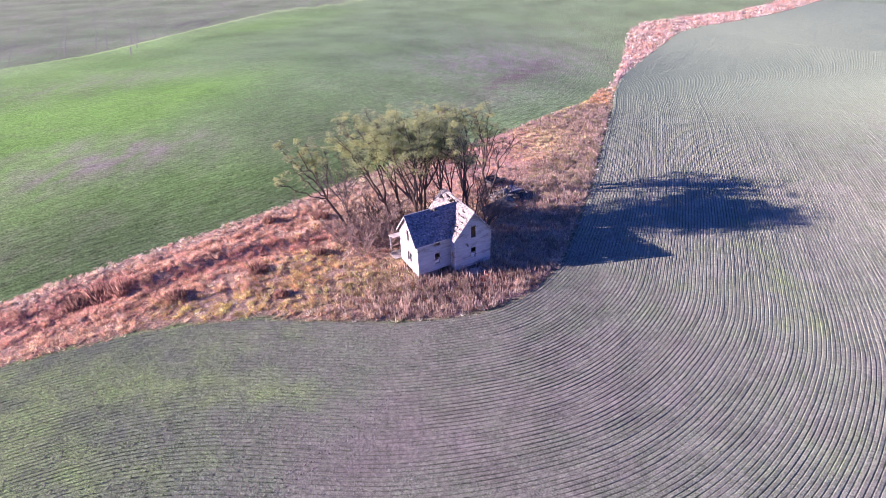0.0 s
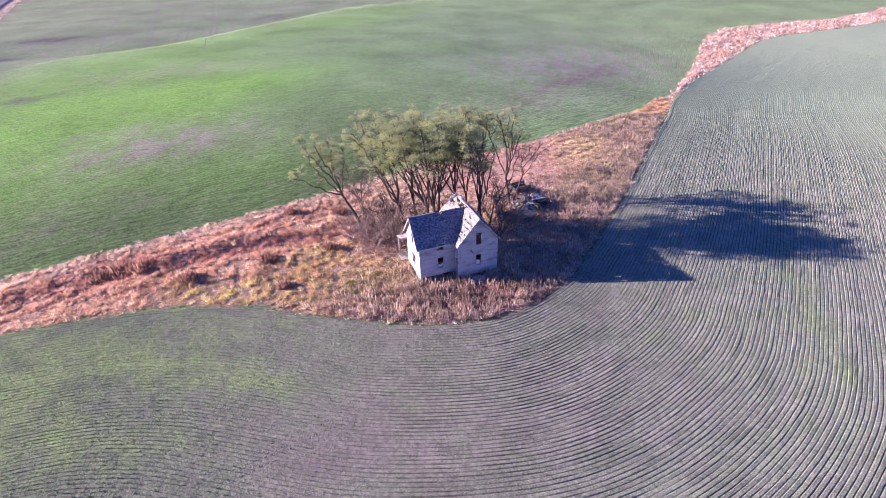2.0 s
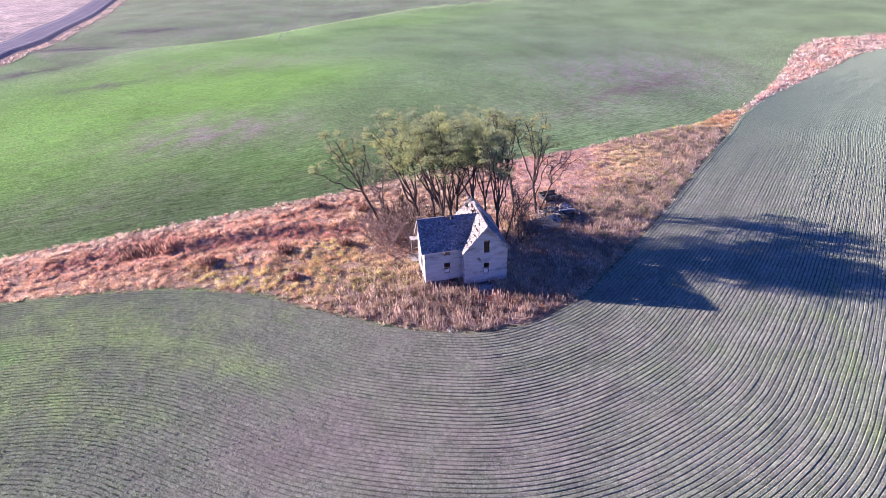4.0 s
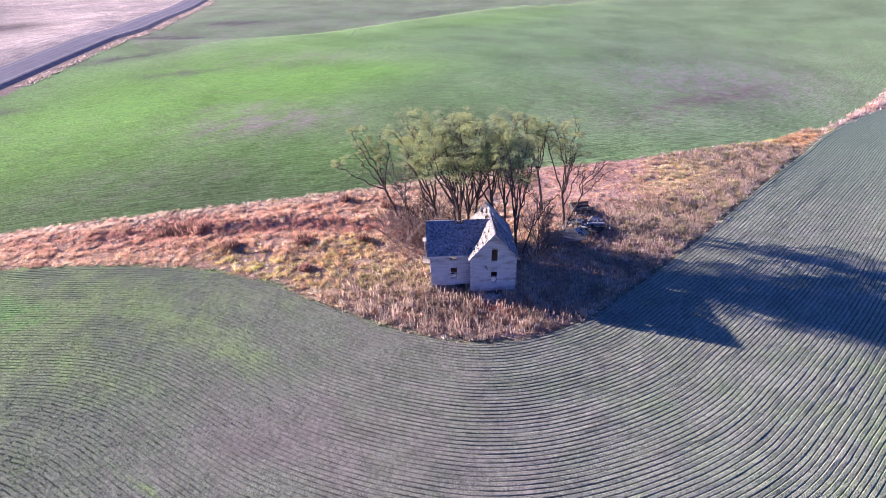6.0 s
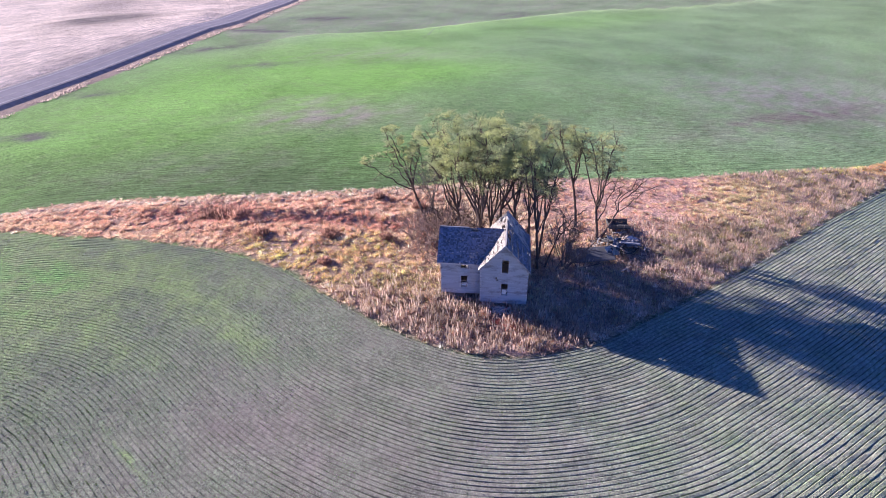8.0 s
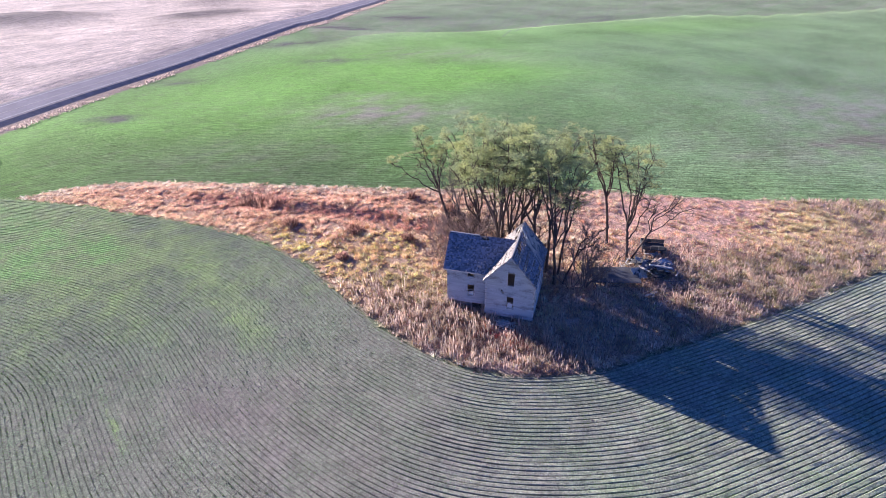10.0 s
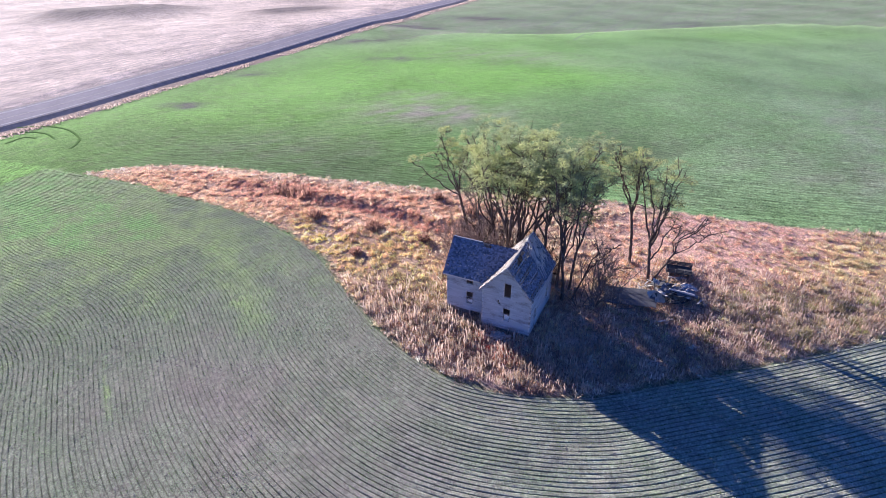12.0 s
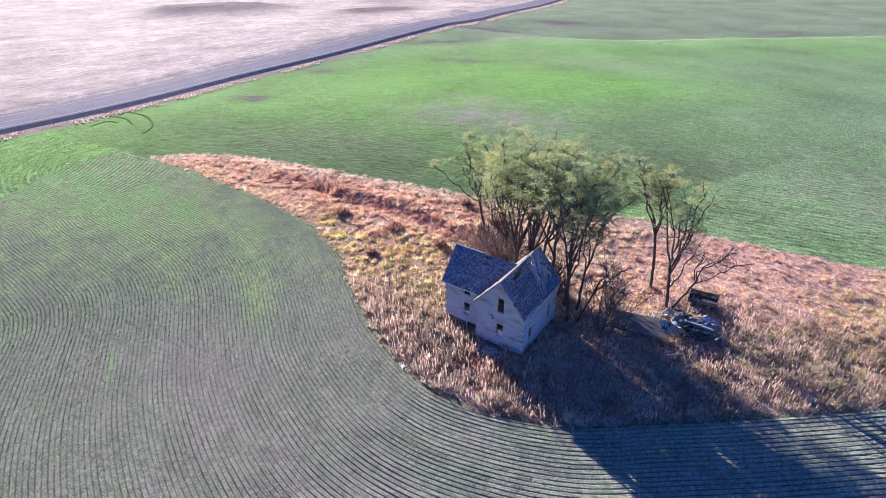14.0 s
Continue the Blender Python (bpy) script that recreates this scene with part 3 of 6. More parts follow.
def clods():
    """Lumps of earth and hoof marks on the drilled soil."""
    rng = np.random.RandomState(9)
    n = 165000
    s = rng.randint(0, len(field_centre) - 1, n)
    d = rng.uniform(0.3, 50, n)
    p = field_centre[s] + field_out[s] * d[:, None]
    ok = (d < field_reach[s] - 1) & (np.hypot(p[:, 0] + 6, p[:, 1] - 30) < 52)
    p = p[ok]
    # two lines of hoof prints across the field, each a dark lump beside a pale one
    trail = smooth_line([(-12.6, 24.4), (-10.2, 26.7), (-8.1, 29.1), (-5.6, 31.8), (-3.6, 34.0)], 0.62)
    trail = np.vstack([trail + (0.24, -0.2), trail + (-0.26, 0.3)]) + rng.normal(0, 0.12, (2 * len(trail), 2))
    p = np.vstack([p, trail, trail + (0.13, 0.03)])
    n = len(p)
    r = np.minimum(rng.gamma(1.5, 0.013, n) + 0.018, 0.065)
    r[-2 * len(trail):] = rng.uniform(0.07, 0.11, 2 * len(trail))
    z = land(p[:, 0], p[:, 1]) + 0.075
    shape = np.array([(1, 0, 0), (-0.4, 0.9, 0), (-0.5, -0.8, 0), (0.1, 0.1, 1.0)])
    a = rng.uniform(0, 2 * math.pi, n)
    rot = np.stack([np.stack([np.cos(a), -np.sin(a)], -1), np.stack([np.sin(a), np.cos(a)], -1)], -2)
    v = np.repeat(shape[None], n, 0) * r[:, None, None] * rng.uniform(0.7, 1.3, (n, 4, 1))
    v[-2 * len(trail):, :, 2] *= 0.3
    v[..., :2] = np.einsum("nij,nkj->nki", rot, v[..., :2])
    v = v + np.c_[p, z][:, None]
    tri = np.array([(0, 1, 3), (1, 2, 3), (2, 0, 3)])
    faces = (np.arange(n)[:, None, None] * 4 + tri).reshape(-1, 3)
    me = quick_mesh("earth_clods", v.reshape(-1, 3), faces, STALK)
    c = np.array((0.32, 0.28, 0.26)) * rng.uniform(0.6, 1.45, (n, 1))
    c[rng.uniform(0, 1, n) < 0.0006] = (0.75, 0.72, 0.7)
    # the prints' shade and highlight are painted: dark lumps, then pale ones
    c[-2 * len(trail):-len(trail)] = (0.10, 0.085, 0.08)
    c[-len(trail):] = (0.42, 0.35, 0.34)
    add_tint(me, np.repeat(c, 4, 0))
    tagged(new("earth_clods", me), "scattered clods of dry earth and small stones on the soil", "clods", kind="stuff")


seedlings()
clods()

# ---- road ----
def ribbon(name, line, left, right, lift, material, parent=None, curve=0.0, flare=(0.0, 0.0), tilt=0.0):
    way = np.gradient(line, axis=0)
    way /= np.hypot(*way.T)[:, None]
    side = np.c_[-way[:, 1], way[:, 0]]
    a, b = line + side * left, line + side * right
    mid = (a + b) / 2
    zc = land(line[:, 0], line[:, 1])
    def rise(q):
        return tilt * np.clip(q / 10.0, -0.05, 1.2)      # the far side of a banked road stands higher

    top = [np.c_[p, zc + lift + c] for p, c in ((a, rise(left)), (mid, curve + rise((left + right) / 2)), (b, rise(right)))]
    drop = lift + 0.3 if tilt else 0.6
    low = [np.c_[a + side * flare[0], zc + lift - drop], np.c_[b - side * flare[1], zc + lift - drop]]
    v = np.stack([low[0], *top, low[1]], 1)
    n = len(line)
    i = (np.arange(n - 1)[:, None] * 5 + np.arange(4)).ravel()
    me = quick_mesh(name, v.reshape(-1, 3), np.c_[i, i + 1, i + 6, i + 5], material)
    ob = new(name, me)
    ob.parent = parent
    return ob


road = tagged(ribbon("road", ROAD, 9.4, -0.2, 0.6, ASPHALT, None, 0.0, (6.0, 0.0), 0.4), "two-lane grey asphalt road running past the fields", "road", kind="structure")
ribbon("shoulder", ROAD, 10.3, 9.4, 0.58, GRAVEL, road, 0.0, (6.0, 0.0), 0.4)
ribbon("shoulder", ROAD, -0.2, -0.7, 0.58, GRAVEL, road, 0.0, (0.0, 2.9), 0.4)
for a in (8.7, 0.6):
    ribbon("edge_line", ROAD, a, a - 0.24, 0.615, LINE, road, tilt=0.4)
ribbon("centre_line", ROAD, 4.3, 4.15, 0.615, CENTRE, road, tilt=0.4)

# ---- marks of wheels and drill in the green field ----
TRACK = plain_noise("wheel_track_soil", (0.2, 0.22, 0.165), (0.28, 0.3, 0.225), 1.0)
for a, b in (((-131, 166), (-223, 309)), ((-120, 173), (-216, 334)), ((-124, 183), (-211, 327)), ((-114, 184), (-209, 351)), ((-112, 187), (-203, 350)), ((-94, 169), (-186, 344)), ((-98, 181), (-181, 342)), ((-104, 218), (-165, 337)), ((-113, 225), (-159, 308)), ((-104, 254), (-153, 346)), ((-101, 256), (-150, 348)), ((-105, 293), (-166, 415))):
    track = smooth_line([a, ((a[0] + b[0]) / 2 + 0.6, (a[1] + b[1]) / 2), b], 4.0)
    tagged(ribbon("wheel_track", track, 0.17, -0.17, 0.02, TRACK), "dark wheel mark across the far field", "track", "wheel marks", "structure")
TURN = plain_noise("trampled_crop", (0.1, 0.175, 0.06), (0.15, 0.25, 0.08), 1.0, 1.0, 0.02, 0.0, 0.0)
for points in ([(-106.3, 14.1), (-103.7, 19.3), (-98.1, 23.0), (-90.6, 24.4), (-86.5, 23.7), (-83.9, 22.3)], [(-99.0, 10.7), (-101.8, 14.9), (-98.3, 18.9), (-92.6, 20.6)], [(-94.8, 12.6), (-97.4, 15.6), (-94.9, 17.9)]):
    tagged(ribbon("wheel_track", smooth_line(points, 0.7), 0.22, -0.22, 0.06, TURN), "curved mark where a drill turned in the wheat", "track", "wheel marks", "structure")

# ---- the abandoned farmhouse ----
# Its own axes: x along the front to the gabled wing's far corner, y towards the back, z up.
HOUSE = pose(1.11, 51.62, 0.0, 0, 0, 28.0)
EAVE, RIDGE_A, RIDGE_B = 4.2, 7.0, 6.95
WIDE, DEEP = 4.85, 6.95                 # gabled wing
BX, BY0, BY1 = -4.27, 1.0, 5.72         # side wing: x from BX to 0, y from BY0 to BY1
house = tagged(new("house"), "abandoned two-storey farmhouse with peeling white lap siding and a failing roof", "house")
house.matrix_world = HOUSE


def wall_part(name, start, along, outward, length, openings, ridge=None, low=-0.1, seed=1, material=None, label=""):
    """A wall of lap boards over studs and plaster, with openings through it. openings: (s0, s1, z0, z1)."""
    rng = random.Random(seed)
    o, a, n = Vector(start), Vector(along), Vector(outward)
    top = EAVE if ridge is None else ridge

    def at(s, off, z):
        return o + a * s + n * off + Vector((0, 0, z))

    def limits(z):
        """From where to where the wall reaches at that height."""
        if ridge is None or z <= EAVE:
            return 0.0, length
        f = (z - EAVE) / (ridge - EAVE) * length / 2
        return f, length - f

    boards, core = Solid(), Solid()
    lap = 0.125
    k = 0
    while low + k * lap < top - 0.03:
        z0, z1 = low + k * lap, min(low + (k + 1) * lap + 0.012, top)
        k += 1
        s0, s1 = limits(z1)
        cuts = sorted({s0, s1, *(v for w in openings if w[2] < z1 - 0.02 and w[3] > z0 + 0.02 for v in w[:2] if s0 < v < s1)})
        pieces = []
        for p, q in zip(cuts, cuts[1:]):
            if any(w[0] - 1e-6 <= p and q <= w[1] + 1e-6 and w[2] < z1 - 0.02 and w[3] > z0 + 0.02 for w in openings):
                continue
            joint = p + rng.uniform(0.3, 0.7) * (q - p)
            pieces += [(p, joint - 0.002), (joint + 0.002, q)] if q - p > 2.5 else [(p, q)]
        for p, q in pieces:
            if rng.random() < 0.008:
                continue
            sag = rng.uniform(-0.006, 0.006)
            tilt = rng.uniform(-0.006, 0.006)
            c = [at(p, 0.0, z0 + sag), at(q, 0.0, z0 + sag + tilt), at(q, 0.034, z0 + sag + tilt), at(p, 0.034, z0 + sag)]
            c += [at(p, 0.0, z1 + sag), at(q, 0.0, z1 + sag + tilt), at(q, 0.008, z1 + sag + tilt), at(p, 0.008, z1 + sag)]
            boards.hexa(c)
    # studs and plaster behind the boards
    levels = sorted({low, EAVE, top, *(v for w in openings for v in w[2:])})
    if ridge is not None:
        levels = sorted(set(levels) | {EAVE + (ridge - EAVE) * j / 8 for j in range(9)})
    for z0, z1 in zip(levels, levels[1:]):
        (p0, q0), (p1, q1) = limits(z0), limits(z1)
        cuts = sorted({p0, q0, *(v for w in openings if w[2] < z1 - 1e-6 and w[3] > z0 + 1e-6 for v in w[:2] if p0 < v < q0)})
        for p, q in zip(cuts, cuts[1:]):
            if any(w[0] - 1e-6 <= p and q <= w[1] + 1e-6 and w[2] < z1 - 1e-6 and w[3] > z0 + 1e-6 for w in openings):
                continue
            tp = p1 if p == p0 else min(max(p, p1), q1)
            tq = q1 if q == q0 else min(max(q, p1), q1)
            core.hexa([at(p, -0.12, z0), at(q, -0.12, z0), at(q, -0.002, z0), at(p, -0.002, z0), at(tp, -0.12, z1), at(tq, -0.12, z1), at(tq, -0.002, z1), at(tp, -0.002, z1)])
    wall = part(name, core.mesh("wall_core", INSIDE), house)
    tagged(part("siding", boards.mesh("siding", material or PAINT), wall, label), kind="stuff")
    return at


def window_part(at, s0, s1, z0, z1, sash=True, broken=0.0, seed=0, scrap=0.0):
    """Casing, sill and the remains of a sash in an opening."""
    rng = random.Random(seed)
    frame_solid = Solid()

    def bar(sa, sb, za, zb, near, far):
        frame_solid.hexa([at(sa, near, za), at(sb, near, za), at(sb, far, za), at(sa, far, za), at(sa, near, zb), at(sb, near, zb), at(sb, far, zb), at(sa, far, zb)])

    w = 0.085
    bar(s0 - w, s0, z0 - 0.02, z1 + w, 0.0, 0.048)
    bar(s1, s1 + w, z0 - 0.02, z1 + w, 0.0, 0.048)
    bar(s0, s1, z1, z1 + w, 0.0, 0.048)
    casing = part("window", frame_solid.mesh("window", TRIM), house, "weathered casing round a glassless window opening")
    frame_solid = Solid()
    bar(s0 - 0.1, s1 + 0.1, z0 - 0.06, z0 - 0.02, -0.08, 0.085)
    part("sill", frame_solid.mesh("sill", TRIM), casing)
    if sash:
        frame_solid = Solid()
        mid = (z0 + z1) / 2
        for sa, sb, za, zb in ((s0, s0 + 0.04, z0, mid), (s1 - 0.04, s1, z0, mid), (s0, s1, z0 - 0.02, z0 + 0.05), (s0, s1, mid - 0.03, mid + 0.03)):
            bar(sa, sb, za, zb, -0.07, -0.035)
        if broken:
            # a loose strip hanging askew in the opening
            frame_solid.hexa([at(s0 + 0.03, -0.06, z0 + 0.2), at(s1 - 0.03, -0.06, z0 + 0.2 + broken), at(s1 - 0.03, -0.03, z0 + 0.2 + broken), at(s0 + 0.03, -0.03, z0 + 0.2),
                              at(s0 + 0.03, -0.06, z0 + 0.36), at(s1 - 0.03, -0.06, z0 + 0.36 + broken), at(s1 - 0.03, -0.03, z0 + 0.36 + broken), at(s0 + 0.03, -0.03, z0 + 0.36)])
        part("sash", frame_solid.mesh("sash", TRIM), casing)
    if scrap:
        # an added white board in the lower half imitates a sunlit patch inside
        s2, s3, z2 = s0 + 0.08 * (s1 - s0), s1 - 0.04, z0 + scrap * (z1 - z0)
        frame_solid = Solid()
        frame_solid.hexa([at(s2, -0.16, z0 + 0.02), at(s3 - 0.12, -0.16, z0 - 0.02), at(s3 - 0.12, -0.14, z0 - 0.02), at(s2, -0.14, z0 + 0.02),
                          at(s2 + 0.04, -0.12, z2 + 0.06), at(s3, -0.12, z2 - 0.1), at(s3, -0.10, z2 - 0.1), at(s2 + 0.04, -0.10, z2 + 0.06)])
        part("sun_patch_board", frame_solid.mesh("sun_patch_board", SUNPATCH), casing, "added white board imitating a sunlit patch in the opening")


def build_walls():
    X_, Y_ = (1, 0, 0), (0, 1, 0)
    front_a = [(2.18, 2.84, 3.7, 5.2), (2.18, 2.84, 0.95, 2.35)]
    at = wall_part("wall", (0, 0, 0), X_, (0, -1, 0), WIDE, front_a + [(1.55, 1.72, 2.92, 3.1), (1.62, 1.86, 2.66, 2.84)], RIDGE_A, seed=1)
    for k, w in enumerate(front_a):
        window_part(at, *w, sash=k == 1, seed=k, scrap=0.42 * (k == 1))
    right = [(1.2, 1.75, 0.95, 2.2), (5.0, 5.6, 0.95, 2.3)]
    at = wall_part("wall", (WIDE, 0, 0), Y_, (1, 0, 0), DEEP, right, seed=2)
    for k, w in enumerate(right):
        window_part(at, *w, seed=10 + k)
    at = wall_part("wall", (WIDE, DEEP, 0), (-1, 0, 0), (0, 1, 0), WIDE, [(2.0, 2.7, 3.7, 5.1), (1.0, 1.7, 0.9, 2.3)], RIDGE_A, seed=3)
    # the little return wall between the wings, with a narrow broken window
    at = wall_part("wall", (0, 0, 0), Y_, (-1, 0, 0), BY0, [(0.28, 0.72, 0.75, 2.2)], seed=4)
    window_part(at, 0.28, 0.72, 0.75, 2.2, seed=14)
    at = wall_part("wall", (0, BY1, 0), Y_, (-1, 0, 0), DEEP - BY1, [], seed=5)
    front_b = [(2.14, 2.82, 1.05, 2.42), (2.14, 2.84, 3.42, 3.98)]
    at = wall_part("wall", (BX, BY0, 0), X_, (0, -1, 0), -BX, front_b, low=0.15, seed=6)
    window_part(at, *front_b[0], broken=0.25, seed=20, scrap=0.3)
    window_part(at, *front_b[1], sash=False, seed=21)
    end = [(1.72, 2.2, 0.85, 2.15), (2.32, 2.8, 0.85, 2.15), (2.1, 2.6, 3.6, 5.05)]
    end = [(BY1 - BY0 - s1, BY1 - BY0 - s0, a, b) for s0, s1, a, b in end]
    at = wall_part("wall", (BX, BY1, 0), (0, -1, 0), (-1, 0, 0), BY1 - BY0, end, RIDGE_B, seed=7)
    for k, w in enumerate(end):
        window_part(at, *w, sash=k < 2, seed=30 + k)
    wall_part("wall", (0, BY1, 0), (-1, 0, 0), (0, 1, 0), -BX, [(1.2, 2.0, 0.1, 2.1), (2.8, 3.4, 3.0, 4.0)], seed=8)
    # grey shingled triangle over the sunny gable end's eave line
    tri = Solid()
    w = BY1 - BY0
    for k in range(17):
        z0 = EAVE + 0.06 + k * 0.155
        f0 = (z0 - EAVE) / (RIDGE_B - EAVE) * w / 2
        f1 = (z0 + 0.165 - EAVE) / (RIDGE_B - EAVE) * w / 2
        if f1 > w / 2 - 0.1:
            break
        for p, q in (((BY0 + f1, 1.0 + w / 2 - 0.25), (1.0 + w / 2 + 0.25, BY1 - f1)) if z0 < 5.05 else ((BY0 + f1, BY1 - f1),)):
            if q - p > 0.1:
                tri.hexa([(BX - 0.03, p, z0), (BX - 0.03, q, z0), (BX - 0.072, q, z0), (BX - 0.072, p, z0), (BX - 0.03, p, z0 + 0.165), (BX - 0.03, q, z0 + 0.165), (BX - 0.05, q, z0 + 0.165), (BX - 0.05, p, z0 + 0.165)])
    part("gable_cladding", tri.mesh("gable_cladding", GABLE), house, "bare grey boards on the gable end")
    # corner boards
    for x, y, sx, sy in ((0, 0, -1, -1), (WIDE, 0, 1, -1), (WIDE, DEEP, 1, 1), (BX, BY0, -1, -1), (BX, BY1, -1, 1)):
        s = Solid()
        s.box(*sorted((x + sx * 0.045, x - sx * 0.085)), *sorted((y + sy * 0.036, y + sy * 0.052)), 0.0, EAVE)
        s.box(*sorted((x + sx * 0.036, x + sx * 0.052)), *sorted((y + sy * 0.036, y - sy * 0.085)), 0.0, EAVE)
        part("corner_board", s.mesh("corner_board", TRIM), house)
    # foundation, floors, the wall between the wings and a stair wall inside
    s = Solid()
    s.box(0.12, WIDE - 0.12, 0.12, DEEP - 0.12, -0.75, -0.1)
    s.box(BX + 0.12, -1.7, BY0 + 0.12, BY1 - 0.12, -0.75, 0.05)
    part("foundation", s.mesh("foundation", STONE), house, "rough stone foundation mostly hidden by weeds")
    s = Solid()
    s.box(0.13, WIDE - 0.13, 0.13, DEEP - 0.13, -0.09, 0.05)
    part("floor_boards", s.mesh("floor_boards", PALE), house)
    s = Solid()
    s.box(BX + 0.13, -0.13, BY0 + 0.13, BY1 - 0.13, 0.06, 0.14)
    part("floor_boards", s.mesh("floor_boards", PLANK), house)
    s = Solid()
    s.box(0.13, WIDE - 0.13, 0.13, 3.2, 2.75, 2.92)
    s.box(BX + 0.13, -1.9, BY0 + 0.13, BY1 - 0.13, 2.75, 2.92)
    part("upper_floor", s.mesh("upper_floor", PLANK), house)
    s = Solid()
    s.box(-0.06, 0.06, BY0 + 0.1, 3.5, 2.2, 4.1)
    s.box(-0.06, 0.06, 3.5, BY1 - 0.1, 0.06, 4.1)
    s.box(0.2, WIDE - 0.2, 3.4, 3.5, 0.06, 2.7)
    part("inner_wall", s.mesh("inner_wall", INSIDE), house, "stained plaster partition")


def roof_slope(low0, low1, high0, high1, outward, missing, seed, shingle, keep=lambda s, t: True, board=BOARD, hole=None, gap=0.07):
    """One slope: rafters, spaced boards and courses of shingles. low0-low1 is the eave, high0-high1 the ridge; missing(s, t) is the chance
    that a shingle has gone at a share s along and t up; keep cuts the slope where it meets the other wing."""
    rng = random.Random(seed)
    l0, l1, h0, h1, n = Vector(low0), Vector(low1), Vector(high0), Vector(high1), Vector(outward).normalized()
    length, rise = (l1 - l0).length, (h0 - l0).length

    def at(s, t, off=0.0):
        droop = -0.05 * math.sin(math.pi * s) * math.sin(math.pi * min(t, 1.0)) - 0.03 * math.sin(3.1 * s + seed) * t
        return (l0 + (l1 - l0) * s) * (1 - t) + (h0 + (h1 - h0) * s) * t + n * (off + droop)

    roof = part("roof", None, house)
    rafters = Solid()
    k = int(length / 0.6)
    for j in range(k + 1):
        s = min(max(j / k, 0.012), 0.988)
        d = 0.025 / length
        ts = [t / 20 for t in range(21) if keep(s, t / 20)]
        if len(ts) > 1:
            t0, t1 = ts[0], min(ts[-1], 0.98)
            rafters.hexa([at(s - d, t0, -0.16), at(s + d, t0, -0.16), at(s + d, t0, -0.03), at(s - d, t0, -0.03), at(s - d, t1, -0.16), at(s + d, t1, -0.16), at(s + d, t1, -0.03), at(s - d, t1, -0.03)])
    tagged(part("rafters", rafters.mesh("rafters", PLANK), roof), kind="stuff")
    boards = Solid()
    rows = int(rise / (0.15 + gap))
    for j in range(rows):
        t0, t1 = j / rows, (j + 0.15 / (0.15 + gap)) / rows
        s = 0.0
        while s < 1 - 1e-6:
            e = min(1.0, s + rng.uniform(0.8, 2.4) / length)
            m = (s + e) / 2
            if keep(m, (t0 + t1) / 2) and not (hole and hole(m, t0)):
                o = rng.uniform(-0.008, 0.008)
                boards.hexa([at(s + 0.001, t0, -0.028 + o), at(e - 0.001, t0, -0.028 + o), at(e - 0.001, t1, -0.028 + o), at(s + 0.001, t1, -0.028 + o),
                             at(s + 0.001, t0, o), at(e - 0.001, t0, o), at(e - 0.001, t1, o), at(s + 0.001, t1, o)])
            s = e
    if boards.v:
        tagged(part("roof_sheathing", boards.mesh("roof_sheathing", board), roof, "spaced bare boards under the shingles"), kind="stuff")
    tiles = Solid()
    courses = int(rise / 0.145)
    for j in range(courses):
        t0, t1 = j / courses - 0.004, (j + 1.22) / courses
        s = -0.006
        while s < 1.0:
            e = min(1.006, s + rng.uniform(0.09, 0.24) / length)
            m = (s + e) / 2
            if keep(m, (t0 + t1) / 2) and rng.random() > missing(m, j / courses) and not (hole and hole(m, t0)):
                curl, slip, skew = rng.uniform(0.0, 0.016) + (0.03 if rng.random() < 0.04 else 0), rng.uniform(-0.006, 0.003), rng.uniform(-0.002, 0.002)
                b = 0.014
                tiles.hexa([at(s + 0.0006, t0 + slip, b + curl), at(e - 0.0006, t0 + slip + skew, b + curl), at(e - 0.0006, t1 + slip, 0.004), at(s + 0.0006, t1 + slip, 0.004),
                            at(s + 0.0006, t0 + slip, b + curl + 0.014), at(e - 0.0006, t0 + slip + skew, b + curl + 0.014), at(e - 0.0006, t1 + slip, 0.012), at(s + 0.0006, t1 + slip, 0.012)])
            s = e
    if tiles.v:
        tagged(part("shingles", tiles.mesh("shingles", shingle), roof), kind="stuff")
    return at, roof


